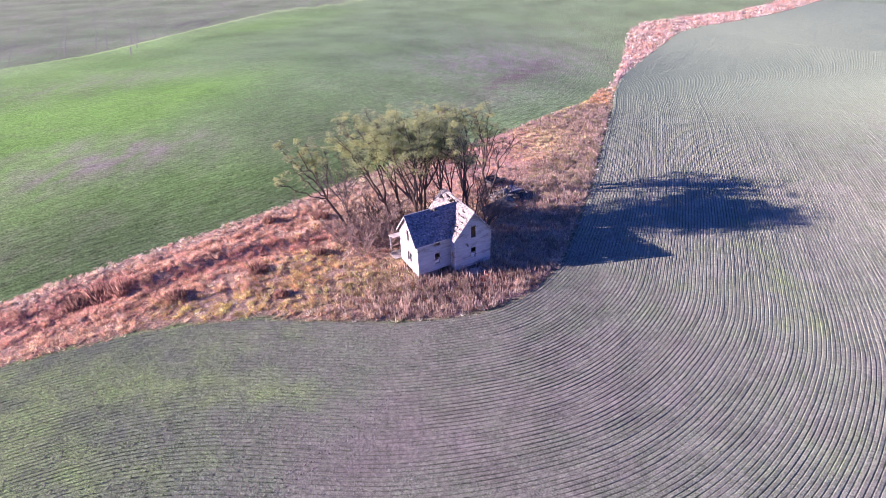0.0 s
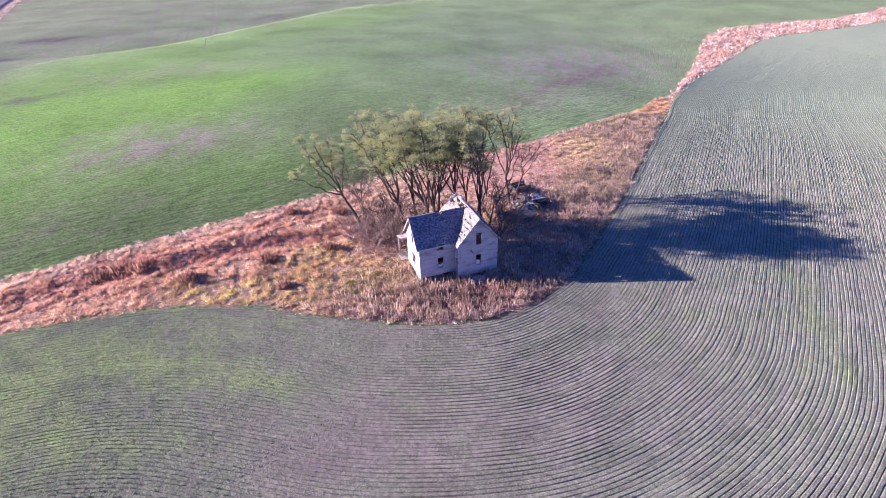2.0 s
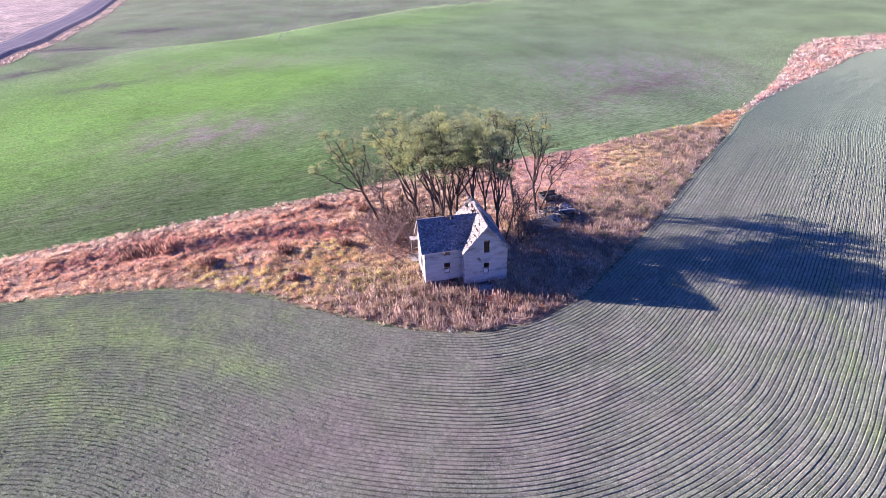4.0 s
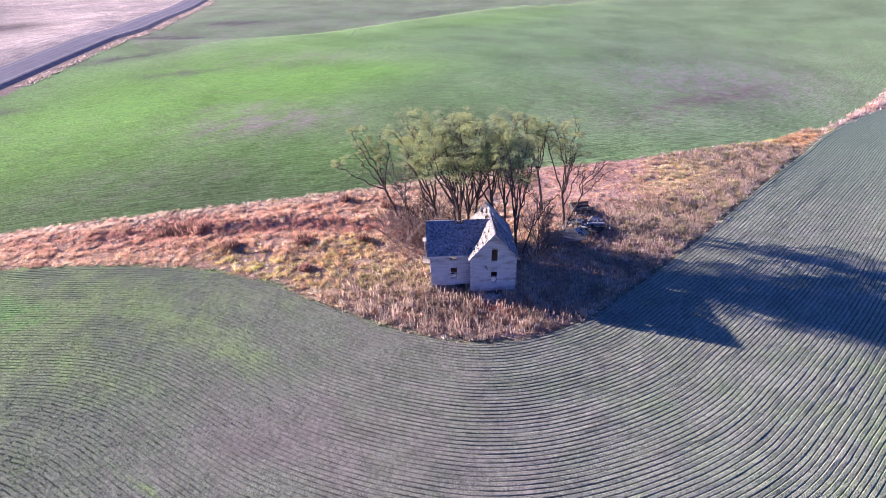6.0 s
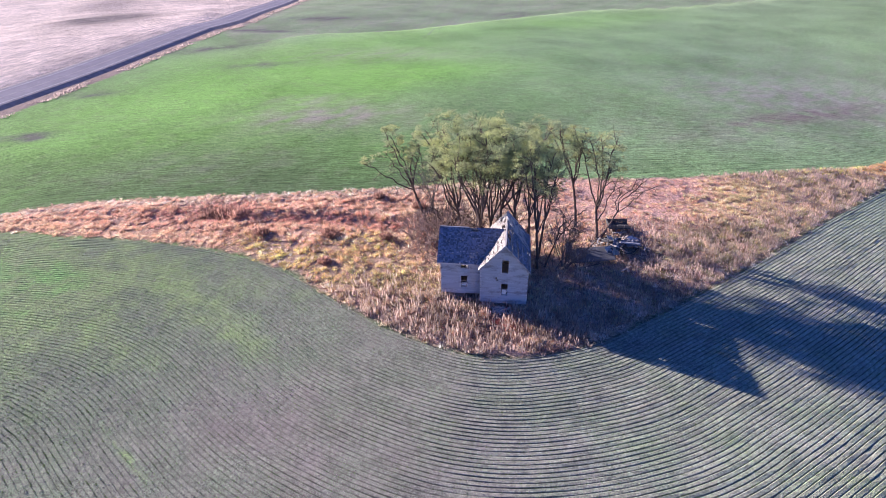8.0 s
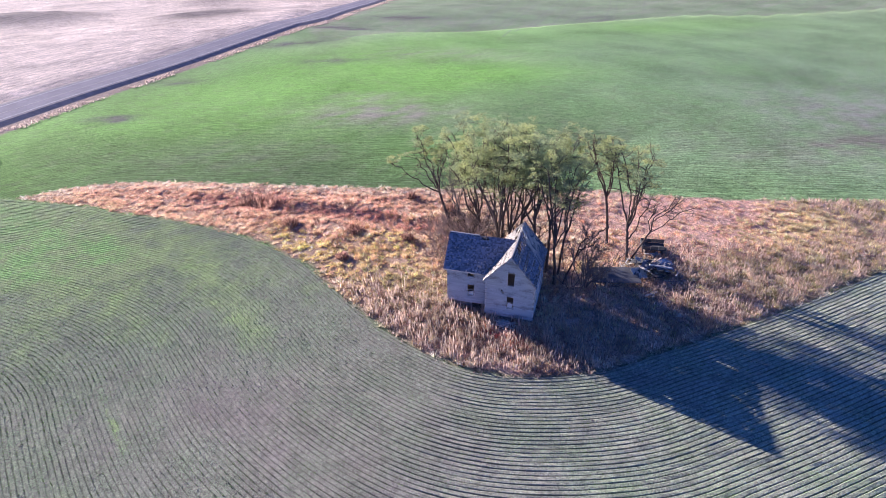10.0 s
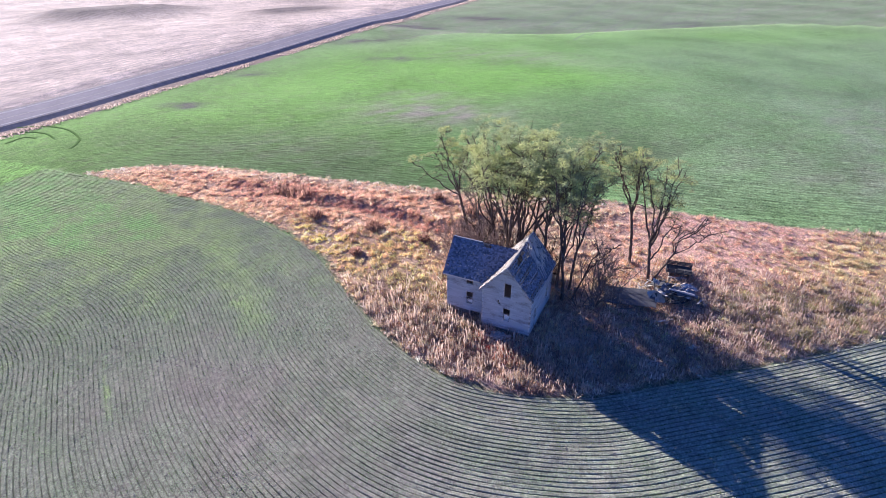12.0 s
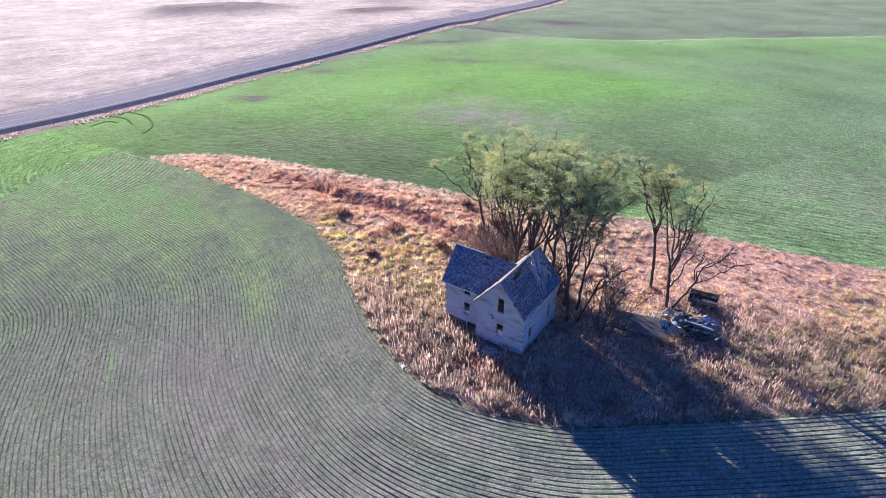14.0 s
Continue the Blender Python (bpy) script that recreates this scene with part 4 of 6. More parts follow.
def build_roofs():
    over, rake = 0.24, 0.34
    half = WIDE / 2
    slope = (RIDGE_A - EAVE) / half
    lift = 0.16
    ez, rz = EAVE - over * slope + lift, RIDGE_A + lift
    # the side wing's ridge dies into the gabled wing's sunny slope
    bhalf = (BY1 - BY0) / 2
    bslope = (RIDGE_B - EAVE) / bhalf
    bmid = (BY0 + BY1) / 2
    bez, brz = EAVE - over * bslope + lift, RIDGE_B + lift - 0.12

    def b_roof_z(y):
        return brz - bslope * abs(y - bmid)

    def a_roof_z(x):
        return rz - slope * abs(x - half)

    y0, y1 = -rake, DEEP + 0.28
    # sunny slope: silvered, many shingles gone at the front
    def sunny_keep(s, t):
        y, x = y0 + (y1 - y0) * s, -over + (half + over) * t
        z = ez + (rz - ez) * t
        return not (BY0 - over < y < BY1 + over and b_roof_z(y) > z + 0.02)

    def patch(s, t, list_):
        return any(((s - a) / c) ** 2 + ((t - b) / d) ** 2 < 1 for a, b, c, d in list_)

    sunny_holes = [(0.05, 0.42, 0.02, 0.04), (0.10, 0.55, 0.025, 0.03), (0.16, 0.66, 0.03, 0.03), (0.07, 0.25, 0.02, 0.05), (0.2, 0.8, 0.02, 0.04), (0.6, 0.92, 0.05, 0.04), (0.13, 0.36, 0.015, 0.05), (0.45, 0.95, 0.03, 0.03), (0.5, 0.84, 0.05, 0.05), (0.62, 0.8, 0.07, 0.06), (0.74, 0.9, 0.06, 0.05), (0.72, 0.68, 0.04, 0.06), (0.86, 0.8, 0.05, 0.08), (0.55, 0.7, 0.03, 0.04)]
    roof_slope((-over, y0, ez), (-over, y1, ez), (half, y0, rz), (half, y1, rz), (-slope, 0, 1), lambda s, t: 0.55 if s < 0.35 else 0.3, 41, SILVER, sunny_keep, PALE, lambda s, t: patch(s, t, sunny_holes), 0.03)
    # shaded slope: shingles left at the eave and front, the boards and holes open towards the ridge
    shady_holes = [(0.30, 0.82, 0.10, 0.05), (0.42, 0.88, 0.08, 0.05), (0.12, 0.9, 0.05, 0.04), (0.55, 0.75, 0.06, 0.05), (0.7, 0.85, 0.08, 0.06), (0.22, 0.7, 0.05, 0.02)]
    roof_slope((WIDE + over, y1, ez), (WIDE + over, y0, ez), (half, y1, rz), (half, y0, rz), (slope, 0, 1), lambda s, t: 0.12 + (0.75 if (s > 0.5 and (int(t * 9) % 2 == 0)) else 0.0) + 0.35 * (t > 0.75), 42, SHINGLE, lambda s, t: True, GREYBOARD, lambda s, t: patch(1 - s, t, shady_holes), 0.1)
    # side wing, front slope and back slope
    x0 = BX - rake

    def b_keep(s, t, back=False):
        x = x0 + (half - x0) * (1 - s if back else s)
        z = bez + (brz - bez) * t
        return x < 0 - 0.02 or a_roof_z(x) < z - 0.02 if x > -over else True

    gaps = [(0.5, 0.18, 0.03, 0.04), (0.58, 0.22, 0.02, 0.03), (0.66, 0.14, 0.035, 0.03), (0.45, 0.3, 0.012, 0.05), (0.7, 0.24, 0.03, 0.03), (0.3, 0.4, 0.01, 0.05), (0.22, 0.25, 0.012, 0.03), (0.4, 0.5, 0.008, 0.06), (0.36, 0.62, 0.008, 0.04), (0.16, 0.5, 0.01, 0.03), (0.52, 0.7, 0.012, 0.03)]

    def front_missing(s, t):
        return 0.92 if patch(s, t, gaps) else 0.035 + 0.05 * (t < 0.35)

    chimney = [(0.515, 0.96, 0.05, 0.1), (0.56, 0.9, 0.03, 0.05)]
    roof_slope((x0, BY0 - over, bez), (half, BY0 - over, bez), (x0, bmid, brz), (half, bmid, brz), (0, -bslope, 1), front_missing, 43, SHINGLE, b_keep, PALE, lambda s, t: patch(s, t, chimney), 0.02)
    roof_slope((half, BY1 + over, bez), (x0, BY1 + over, bez), (half, bmid, brz), (x0, bmid, brz), (0, bslope, 1), lambda s, t: 0.3, 44, SILVER, lambda s, t: b_keep(s, t, True), PALE, lambda s, t: patch(1 - s, t, chimney), 0.04)
    # stump of the chimney in its hole
    s = Solid()
    for k in range(4):
        for j in range(2):
            s.box(-1.25 + 0.31 * j, -0.96 + 0.31 * j, bmid - 0.28, bmid + 0.02, 5.5 + k * 0.21, 5.7 + k * 0.21)
            s.box(-1.25 + 0.31 * j, -0.96 + 0.31 * j, bmid + 0.04, bmid + 0.3, 5.5 + k * 0.21, 5.7 + k * 0.21)
    part("chimney_stump", s.mesh("chimney_stump", BRICK), house, "broken brick chimney stump in a hole at the ridge")
    # raking boards and ridge boards
    def strip(name, a, b, w, h, material, label=""):
        a, b = Vector(a), Vector(b)
        s = Solid()
        side = (b - a).cross(Vector((0, 0, 1))).normalized() * w / 2
        up = Vector((0, 0, h))
        s.hexa([a - side - up, b - side - up, b + side - up, a + side - up, a - side, b - side, b + side, a + side])
        part(name, s.mesh(name, material), house, label)

    for sgn, xe in ((-1, -over), (1, WIDE + over)):
        for y in (y0 - 0.012, y1 + 0.012):
            strip("rake_board", (xe, y, ez - 0.01), (half, y, rz - 0.01), 0.035, 0.17, TRIM)
        strip("fascia", (xe, y0, ez - 0.012), (xe, y1, ez - 0.012), 0.03, 0.14, TRIM)
    for ye in (BY0 - over, BY1 + over):
        strip("rake_board", (x0 - 0.012, ye, bez - 0.01), (x0 - 0.012, bmid, brz - 0.01), 0.035, 0.17, TRIM)
    strip("fascia", (x0, BY0 - over, bez - 0.012), (-over, BY0 - over, bez - 0.012), 0.03, 0.13, TRIM)
    strip("ridge_board", (half, y0, rz + 0.045), (half, y1, rz + 0.02), 0.16, 0.025, PALE)
    strip("ridge_board", (x0, bmid, brz + 0.05), (-1.5, bmid, brz + 0.03), 0.16, 0.025, SHINGLE)
    # soffits close the eaves
    for xa, xb in ((-over, -0.04), (WIDE + 0.04, WIDE + over)):
        s = Solid()
        s.box(xa, xb, y0 + 0.3, DEEP, ez - 0.03, ez - 0.012)
        part("soffit", s.mesh("soffit", TRIM), house)


def back_porch():
    """A lean-to porch on the back wall whose roof slumps out past the sunny gable end."""
    s = Solid()
    for k in range(11):
        xa = BX - 0.85 + k * 0.42
        s.hexa([(xa, BY1 + 0.12, 3.02), (xa + 0.41, BY1 + 0.12, 3.02), (xa + 0.41, BY1 + 1.9, 2.5), (xa, BY1 + 1.9, 2.5), (xa, BY1 + 0.12, 3.06), (xa + 0.41, BY1 + 0.12, 3.06), (xa + 0.41, BY1 + 1.9, 2.54), (xa, BY1 + 1.9, 2.54)])
    porch = part("porch", s.mesh("porch", PALE), house, "slumping lean-to porch roof of pale boards")
    for x in (BX - 0.7, BX + 1.3, BX + 3.3):
        s = Solid()
        s.box(x, x + 0.11, BY1 + 1.72, BY1 + 1.83, -0.3, 2.52)
        part("post", s.mesh("post", TRIM), porch)
    s = Solid()
    for k in range(12):
        s.box(BX - 0.9, BX + 3.6, BY1 + 0.1 + k * 0.15, BY1 + 0.24 + k * 0.15, 0.02, 0.06)
    s.box(BX - 0.85, BX + 3.5, BY1 + 0.15, BY1 + 1.85, -0.4, 0.0)
    part("deck", s.mesh("deck", PALE), porch)


build_walls()
build_roofs()
back_porch()

# ---- trees ----
class Wood:
    """Tapered limbs joined into one mesh."""

    def __init__(self):
        self.v, self.f, self.n = [], [], 0

    def limb(self, path, radii, sides):
        path = np.asarray(path, float)
        way = np.gradient(path, axis=0)
        way /= np.linalg.norm(way, axis=1)[:, None] + 1e-9
        ref = np.array((0.3, 0.9, 0.3))
        u = np.cross(way, ref)
        u /= np.linalg.norm(u, axis=1)[:, None] + 1e-9
        w = np.cross(way, u)
        a = np.arange(sides) * 2 * math.pi / sides
        ring = path[:, None] + np.asarray(radii)[:, None, None] * (np.cos(a)[None, :, None] * u[:, None] + np.sin(a)[None, :, None] * w[:, None])
        k = len(path)
        self.v.append(ring.reshape(-1, 3))
        i = (np.arange(k - 1)[:, None] * sides + np.arange(sides)).ravel()
        j = (np.arange(k - 1)[:, None] * sides + (np.arange(sides) + 1) % sides).ravel()
        self.f.append(np.c_[i, j, j + sides, i + sides] + self.n)
        self.n += k * sides

    def mesh(self, name, material):
        return quick_mesh(name, np.vstack(self.v), np.vstack(self.f), material, True)


def grow(rng, start, way, length, steps, wander, lift):
    """A crooked path from start."""
    p, d = [np.array(start, float)], np.array(way, float)
    d /= np.linalg.norm(d)
    for _ in range(steps):
        d = d + rng.normal(0, wander, 3) + np.array((0, 0, lift))
        d /= np.linalg.norm(d)
        p.append(p[-1] + d * length / steps)
    return np.array(p)


def along(path, f):
    k = f * (len(path) - 1)
    i = min(int(k), len(path) - 2)
    return path[i] + (path[i + 1] - path[i]) * (k - i), path[i + 1] - path[i]


def make_tree(line, top, radius=0.2, leaders=3, leaves=2500, spread=3.4, seed=1, bark=None, extra=(), label="", boughs=7, name="tree"):
    """A tall open tree: the stem forks into a few leaders that fan out into flat tufts of fine leaves.
    line: the stem, as its foot (x, y) and then points (x, y, z) up to the fork; top (x, y, z) of the crown;
    extra: low limbs of their own, as (share of the stem, end)."""
    rng = np.random.RandomState(seed)
    bx, by = line[0]
    z0 = land_at(bx, by)
    start, crown = np.array((bx, by, z0 - 0.3)), np.array(top, float)
    height = crown[2] - start[2]
    bark = bark or BARK
    tree = tagged(new(name), label, "tree", "trees behind the house")
    trunk = Wood()
    stem = np.array([start, *line[1:]])
    for _ in range(3):                               # round the bends off
        q = np.vstack([stem[:-1] * 0.75 + stem[1:] * 0.25, stem[:-1] * 0.25 + stem[1:] * 0.75]).reshape(2, -1, 3).transpose(1, 0, 2).reshape(-1, 3)
        stem = np.vstack([stem[:1], q, stem[-1:]])
    n = len(stem)
    f = np.linspace(0, 1, n)[:, None]
    stem = stem + np.sin(f * math.pi * 2) * rng.normal(0, 0.07, 3) * (1, 1, 0) + rng.normal(0, 0.02, (n, 3)) * (f > 0.05) * (f < 0.98)
    taper = radius * (1.0 - 0.35 * f[:, 0])
    taper[0] *= 1.4
    trunk.limb(stem, taper, 8)
    part("trunk", trunk.mesh("trunk", bark), tree)
    pads, low_pads, fine = [], [], Wood()

    def spray(path, r, count, size):
        """Fine twigs on the outer part of a limb, some bearing a pad of leaves at their end."""
        for k in range(count):
            p, d = along(path, rng.uniform(0.3, 1.0))
            d = d / (np.linalg.norm(d) + 1e-9)
            out = d + rng.normal(0, 0.75, 3) * (1, 1, 0.5)
            sub = grow(rng, p, out, rng.uniform(0.5, 1.2) * size, 4, 0.25, 0.05)
            fine.limb(sub, np.linspace(max(r * 0.4, 0.02), 0.009, 5), 3)
            pads.append((sub[-1], sub[2], 0.7 * size * rng.uniform(0.6, 1.2)))

    def bough(path, r, count, size, low=0.4):
        for k in range(count):
            q = low + (0.98 - low) * (k + rng.uniform(0, 0.9)) / count
            p, d = along(path, q)
            d = d / (np.linalg.norm(d) + 1e-9)
            a = rng.uniform(0, 2 * math.pi)
            out = np.array((math.cos(a), math.sin(a), rng.uniform(0.15, 0.7))) + 0.35 * d
            sub = grow(rng, p, out, size * rng.uniform(0.55, 1.1) * (1.15 - 0.4 * q), 6, 0.24, 0.0)
            wood.limb(sub, np.linspace(max(r * (0.7 - 0.35 * q), 0.035), 0.02, 7), 4)
            pads.append((sub[-1], sub[4], rng.uniform(0.6, 1.05) * spread / 3.6))
            spray(sub, r * 0.3, 7, spread / 3.6)

    turn = rng.uniform(0, 6.28)
    for k in range(leaders):
        turn += 2 * math.pi / leaders + rng.normal(0, 0.3)
        wood = Wood()
        out = spread * rng.uniform(0.4, 1.05)
        goal = crown + np.array((math.cos(turn) * out, math.sin(turn) * out, -height * (0.02 + 0.15 * (out / spread) ** 2) - rng.uniform(0, 0.06) * height))
        p0, _ = along(stem, rng.uniform(0.72, 1.0))
        g = np.linspace(0, 1, 11)[:, None]
        sway = np.sin(g * math.pi) * rng.normal(0, 0.28, 3) * (1, 1, 0) + np.sin(g * 2 * math.pi) * rng.normal(0, 0.16, 3) * (1, 1, 0)
        path = p0 + (goal - p0) * np.c_[g**1.2, g**1.2, g**0.95] + sway + rng.normal(0, 0.07, (11, 3)) * (g > 0.05) * (g < 0.95)
        r = radius * rng.uniform(0.42, 0.62)
        wood.limb(path, np.linspace(r, 0.04, 11), 6)
        bough(path, r, boughs, spread * 0.62)
        spray(path, r * 0.3, 6, spread / 3.6)
        part("limb", wood.mesh("limb", bark), tree)
    for share, end in extra:
        wood = Wood()
        p, d = along(stem, share)
        g = np.linspace(0, 1, 10)[:, None]
        path = p + (np.array(end) - p) * np.c_[g, g, g**1.25] + rng.normal(0, 0.09, (10, 3)) * (g > 0.05) * (g < 0.95)
        wood.limb(path, np.linspace(radius * 0.5, 0.03, 10), 5)
        first = len(pads)
        bough(path, radius * 0.4, 5, 1.9, 0.55)
        spray(path, radius * 0.2, 5, 0.8)
        if leaves > 5000:
            low_pads += range(first, len(pads))
        part("limb", wood.mesh("limb", bark), tree)
    tagged(part("twig_mass", fine.mesh("twig_mass", bark if leaves else GREYBARK), tree), kind="stuff")
    if leaves:
        ends = np.array([p[0] for p in pads])
        size = np.array([p[2] for p in pads])
        share = (ends[:, 2] - start[2]) / height
        weight = np.clip((share - 0.55) * 3.8, 0.01, 1) * size**2
        weight[low_pads] = np.maximum(weight[low_pads], 0.8 * size[low_pads] ** 2)
        full = wobble(ends[:, 0] + ends[:, 2], ends[:, 1] - 0.5 * ends[:, 2], 3.0, seed)
        weight = weight * np.clip(0.7 + 0.9 * full, 0.1, 1.3) * (rng.uniform(0, 1, len(ends)) < 0.5)
        leaves = int(leaves * 1.12)
        pick = rng.choice(len(ends), leaves, p=weight / weight.sum())
        c = rng.normal(0, 1, (leaves, 3))
        c *= (rng.uniform(0, 1, (leaves, 1)) ** 0.45) / np.linalg.norm(c, axis=1)[:, None]
        c = ends[pick] + c * size[pick][:, None] * (0.82, 0.82, 0.34)
        a = rng.normal(0, 1, (leaves, 3)) * (1, 1, 0.5)
        a /= np.linalg.norm(a, axis=1)[:, None]
        b = np.cross(a, rng.normal(0, 1, (leaves, 3)))
        b /= np.linalg.norm(b, axis=1)[:, None]
        ln, wd = rng.uniform(0.06, 0.12, (leaves, 1)), rng.uniform(0.026, 0.05, (leaves, 1))
        v = np.stack([c - a * ln, c + b * wd, c + a * ln, c - b * wd], 1).reshape(-1, 3)
        tagged(part("crown", quick_mesh("crown", v, np.arange(len(v)).reshape(-1, 4), LEAF), tree, "thin olive-green foliage"), kind="stuff")
    return tree


GREENTREE = "tall thin locust tree with sparse olive-green foliage"
make_tree([(-12.5, 60.9), (-14.0, 61.0, 3.4), (-15.1, 61.1, 5.6)], (-17.3, 61.6, 14.3), 0.2, 4, 5000, 2.9, 11, extra=((0.85, (-19.6, 56.8, 9.6)), (0.95, (-18.4, 59.6, 10.4))), label="leaning locust tree with a long low bough and sparse leaves")
make_tree([(-6.4, 59.9), (-6.9, 60.0, 2.9), (-7.5, 60.0, 5.2)], (-11.0, 60.8, 14.9), 0.2, 6, 7500, 3.9, 12, label=GREENTREE)
make_tree([(-3.2, 58.8), (-3.4, 58.8, 2.6), (-3.6, 58.9, 5.0)], (-6.8, 61.4, 16.0), 0.25, 8, 11500, 5.0, 13, label=GREENTREE)
make_tree([(-2.9, 59.9), (-2.7, 60.0, 2.4), (-2.8, 60.3, 4.6)], (-4.0, 63.6, 15.8), 0.2, 6, 9000, 4.7, 14, label=GREENTREE)
make_tree([(-2.3, 61.4), (-2.5, 61.4, 3.6), (-2.4, 61.8, 5.8)], (-2.4, 66.6, 15.2), 0.19, 5, 8000, 4.6, 15, label=GREENTREE)
make_tree([(-5.4, 62.4), (-5.8, 62.6, 2.6), (-6.2, 62.9, 4.6)], (-8.8, 65.0, 15.4), 0.2, 5, 8000, 4.6, 16, label=GREENTREE)
make_tree([(0.1, 60.9), (0.0, 60.9, 3.5), (-0.2, 61.1, 6.0)], (-1.2, 62.4, 15.2), 0.21, 6, 7600, 4.0, 17, label=GREENTREE)
make_tree([(1.2, 62.2), (1.0, 62.3, 5.2)], (-0.6, 66.8, 14.8), 0.17, 5, 6500, 3.3, 26, label=GREENTREE)
make_tree([(3.1, 60.8), (3.0, 60.7, 3.0), (2.9, 60.7, 5.2)], (2.5, 60.8, 14.6), 0.18, 6, 3600, 3.2, 18, label="slender locust tree with dark thin foliage close behind the house")
make_tree([(2.3, 62.7), (2.7, 62.9, 5.0)], (2.9, 63.2, 13.2), 0.15, 4, 1800, 2.2, 25, label="slender leaning locust tree with thin foliage behind the house")
make_tree([(3.1, 72.1), (2.5, 72.4, 3.6), (1.8, 72.5, 6.6)], (1.2, 72.0, 14.6), 0.19, 6, 4200, 3.3, 19, label="slender locust tree with a small thin crown standing apart")
make_tree([(6.5, 70.8), (6.1, 70.9, 2.6), (5.8, 71.0, 4.6)], (4.9, 71.2, 14.2), 0.19, 6, 4200, 3.6, 20, extra=((0.5, (7.6, 72.0, 8.4)),), label="forked locust tree with a thin crown beside the wreckage")
make_tree([(6.8, 70.85), (8.3, 71.9, 4.4)], (10.0, 73.1, 9.2), 0.13, 4, 0, 2.2, 21, label="bare dead tree leaning over the wreckage")
make_tree([(3.7, 61.7), (4.6, 62.6, 4.0)], (6.0, 63.6, 8.0), 0.12, 3, 0, 1.6, 22, label="bare dead tree leaning between the locusts")
make_tree([(-12.6, 62.4), (-12.8, 62.4, 2.6)], (-13.4, 62.4, 10.8), 0.1, 7, 700, 3.4, 24, GREYBARK, boughs=9, label="bare grey dead tree with a haze of fine twigs")


def make_bush(x, y, height, spread, stems, seed, label, bark, haze=3):
    """A bare bush: crooked stems rise from one foot, fork upwards and end in fine twigs."""
    rng = np.random.RandomState(seed)
    bush = tagged(new("bare_bush"), label, "bush", "bushes in the strip")
    z = land_at(x, y)
    twig = Wood()
    thick = 0.03 + 0.006 * height
    for k in range(stems):
        main = Wood()
        a = 2.4 * k + rng.normal(0, 0.3)
        s = (x + math.cos(a) * 0.3, y + math.sin(a) * 0.3, z - 0.15)
        lean = spread * rng.uniform(0.35, 1.1)
        path = grow(rng, s, (math.cos(a) * lean, math.sin(a) * lean, height * 0.8), height * rng.uniform(0.65, 1.1), 8, 0.17, 0.05)
        main.limb(path, np.linspace(thick, 0.025, 9), 5)
        part("stem", main.mesh("stem", bark), bush)
        for _ in range(7):
            p, d = along(path, rng.uniform(0.25, 0.95))
            sub = grow(rng, p, d / np.linalg.norm(d) + rng.normal(0, 0.55, 3) * (1, 1, 0.5), height * rng.uniform(0.2, 0.42), 5, 0.2, 0.06)
            twig.limb(sub, np.linspace(0.034, 0.012, 6), 3)
            for _ in range(haze + 2):
                p2, d2 = along(sub, rng.uniform(0.2, 1.0))
                twig.limb(grow(rng, p2, d2 / np.linalg.norm(d2) + rng.normal(0, 0.6, 3), height * rng.uniform(0.07, 0.17), 3, 0.25, 0.03), np.linspace(0.015, 0.006, 4), 3)
    tagged(part("twig_mass", twig.mesh("twig_mass", bark), bush), kind="stuff")
    return bush


GREYTWIG = bark_material("grey_brown_twigs", (0.13, 0.105, 0.1), (0.27, 0.225, 0.21))
RUSTBARK = bark_material("russet_twigs", (0.25, 0.18, 0.16), (0.44, 0.34, 0.31))
make_bush(5.7, 62.8, 7.4, 3.0, 9, 31, "large bare grey-brown bush of many stems beside the house", GREYTWIG, 5)
make_bush(4.9, 61.6, 4.2, 2.2, 6, 32, "bare grey-brown bush beside the house", GREYTWIG)
make_bush(4.4, 65.3, 4.6, 2.4, 9, 47, "bare grey-brown bush under the trees", GREYTWIG, 9)
make_bush(7.2, 64.0, 3.8, 2.4, 5, 40, "bare grey-brown bush beside the fallen roof panel", GREYTWIG, 3)
make_bush(-10.2, 58.4, 4.4, 2.6, 10, 33, "tangle of bare russet brush behind the house", RUSTBARK)
make_bush(-8.0, 59.8, 6.0, 2.8, 12, 34, "tangle of bare russet brush behind the house", RUSTBARK)
make_bush(-11.9, 60.4, 3.0, 2.0, 8, 35, "tangle of bare russet brush behind the house", RUSTBARK)
make_bush(-6.0, 60.6, 5.4, 2.4, 10, 36, "tangle of bare russet brush behind the house", RUSTBARK)
make_bush(-8.8, 61.2, 5.0, 2.6, 10, 37, "tall bare dark brush under the trees", BARK, 7)
make_bush(-4.3, 60.8, 4.6, 2.2, 10, 38, "bare dark brush under the trees", BARK, 6)
make_bush(-7.0, 57.6, 4.0, 2.0, 10, 39, "low bare russet brush beside the house", RUSTBARK)
make_bush(-12.8, 58.4, 3.2, 2.8, 12, 44, "tangle of bare russet brush behind the house", RUSTBARK, 5)
make_bush(-10.0, 56.2, 2.8, 2.6, 12, 45, "low bare russet brush beside the house", RUSTBARK, 5)
make_bush(-14.4, 60.2, 3.0, 2.6, 10, 46, "tangle of bare russet brush under the leaning tree", RUSTBARK, 5)
make_bush(-10.8, 61.6, 5.0, 2.4, 10, 41, "tall bare dark brush under the trees", BARK, 8)
make_bush(-0.9, 62.2, 4.8, 2.2, 10, 42, "bare dark brush under the trees", BARK, 8)

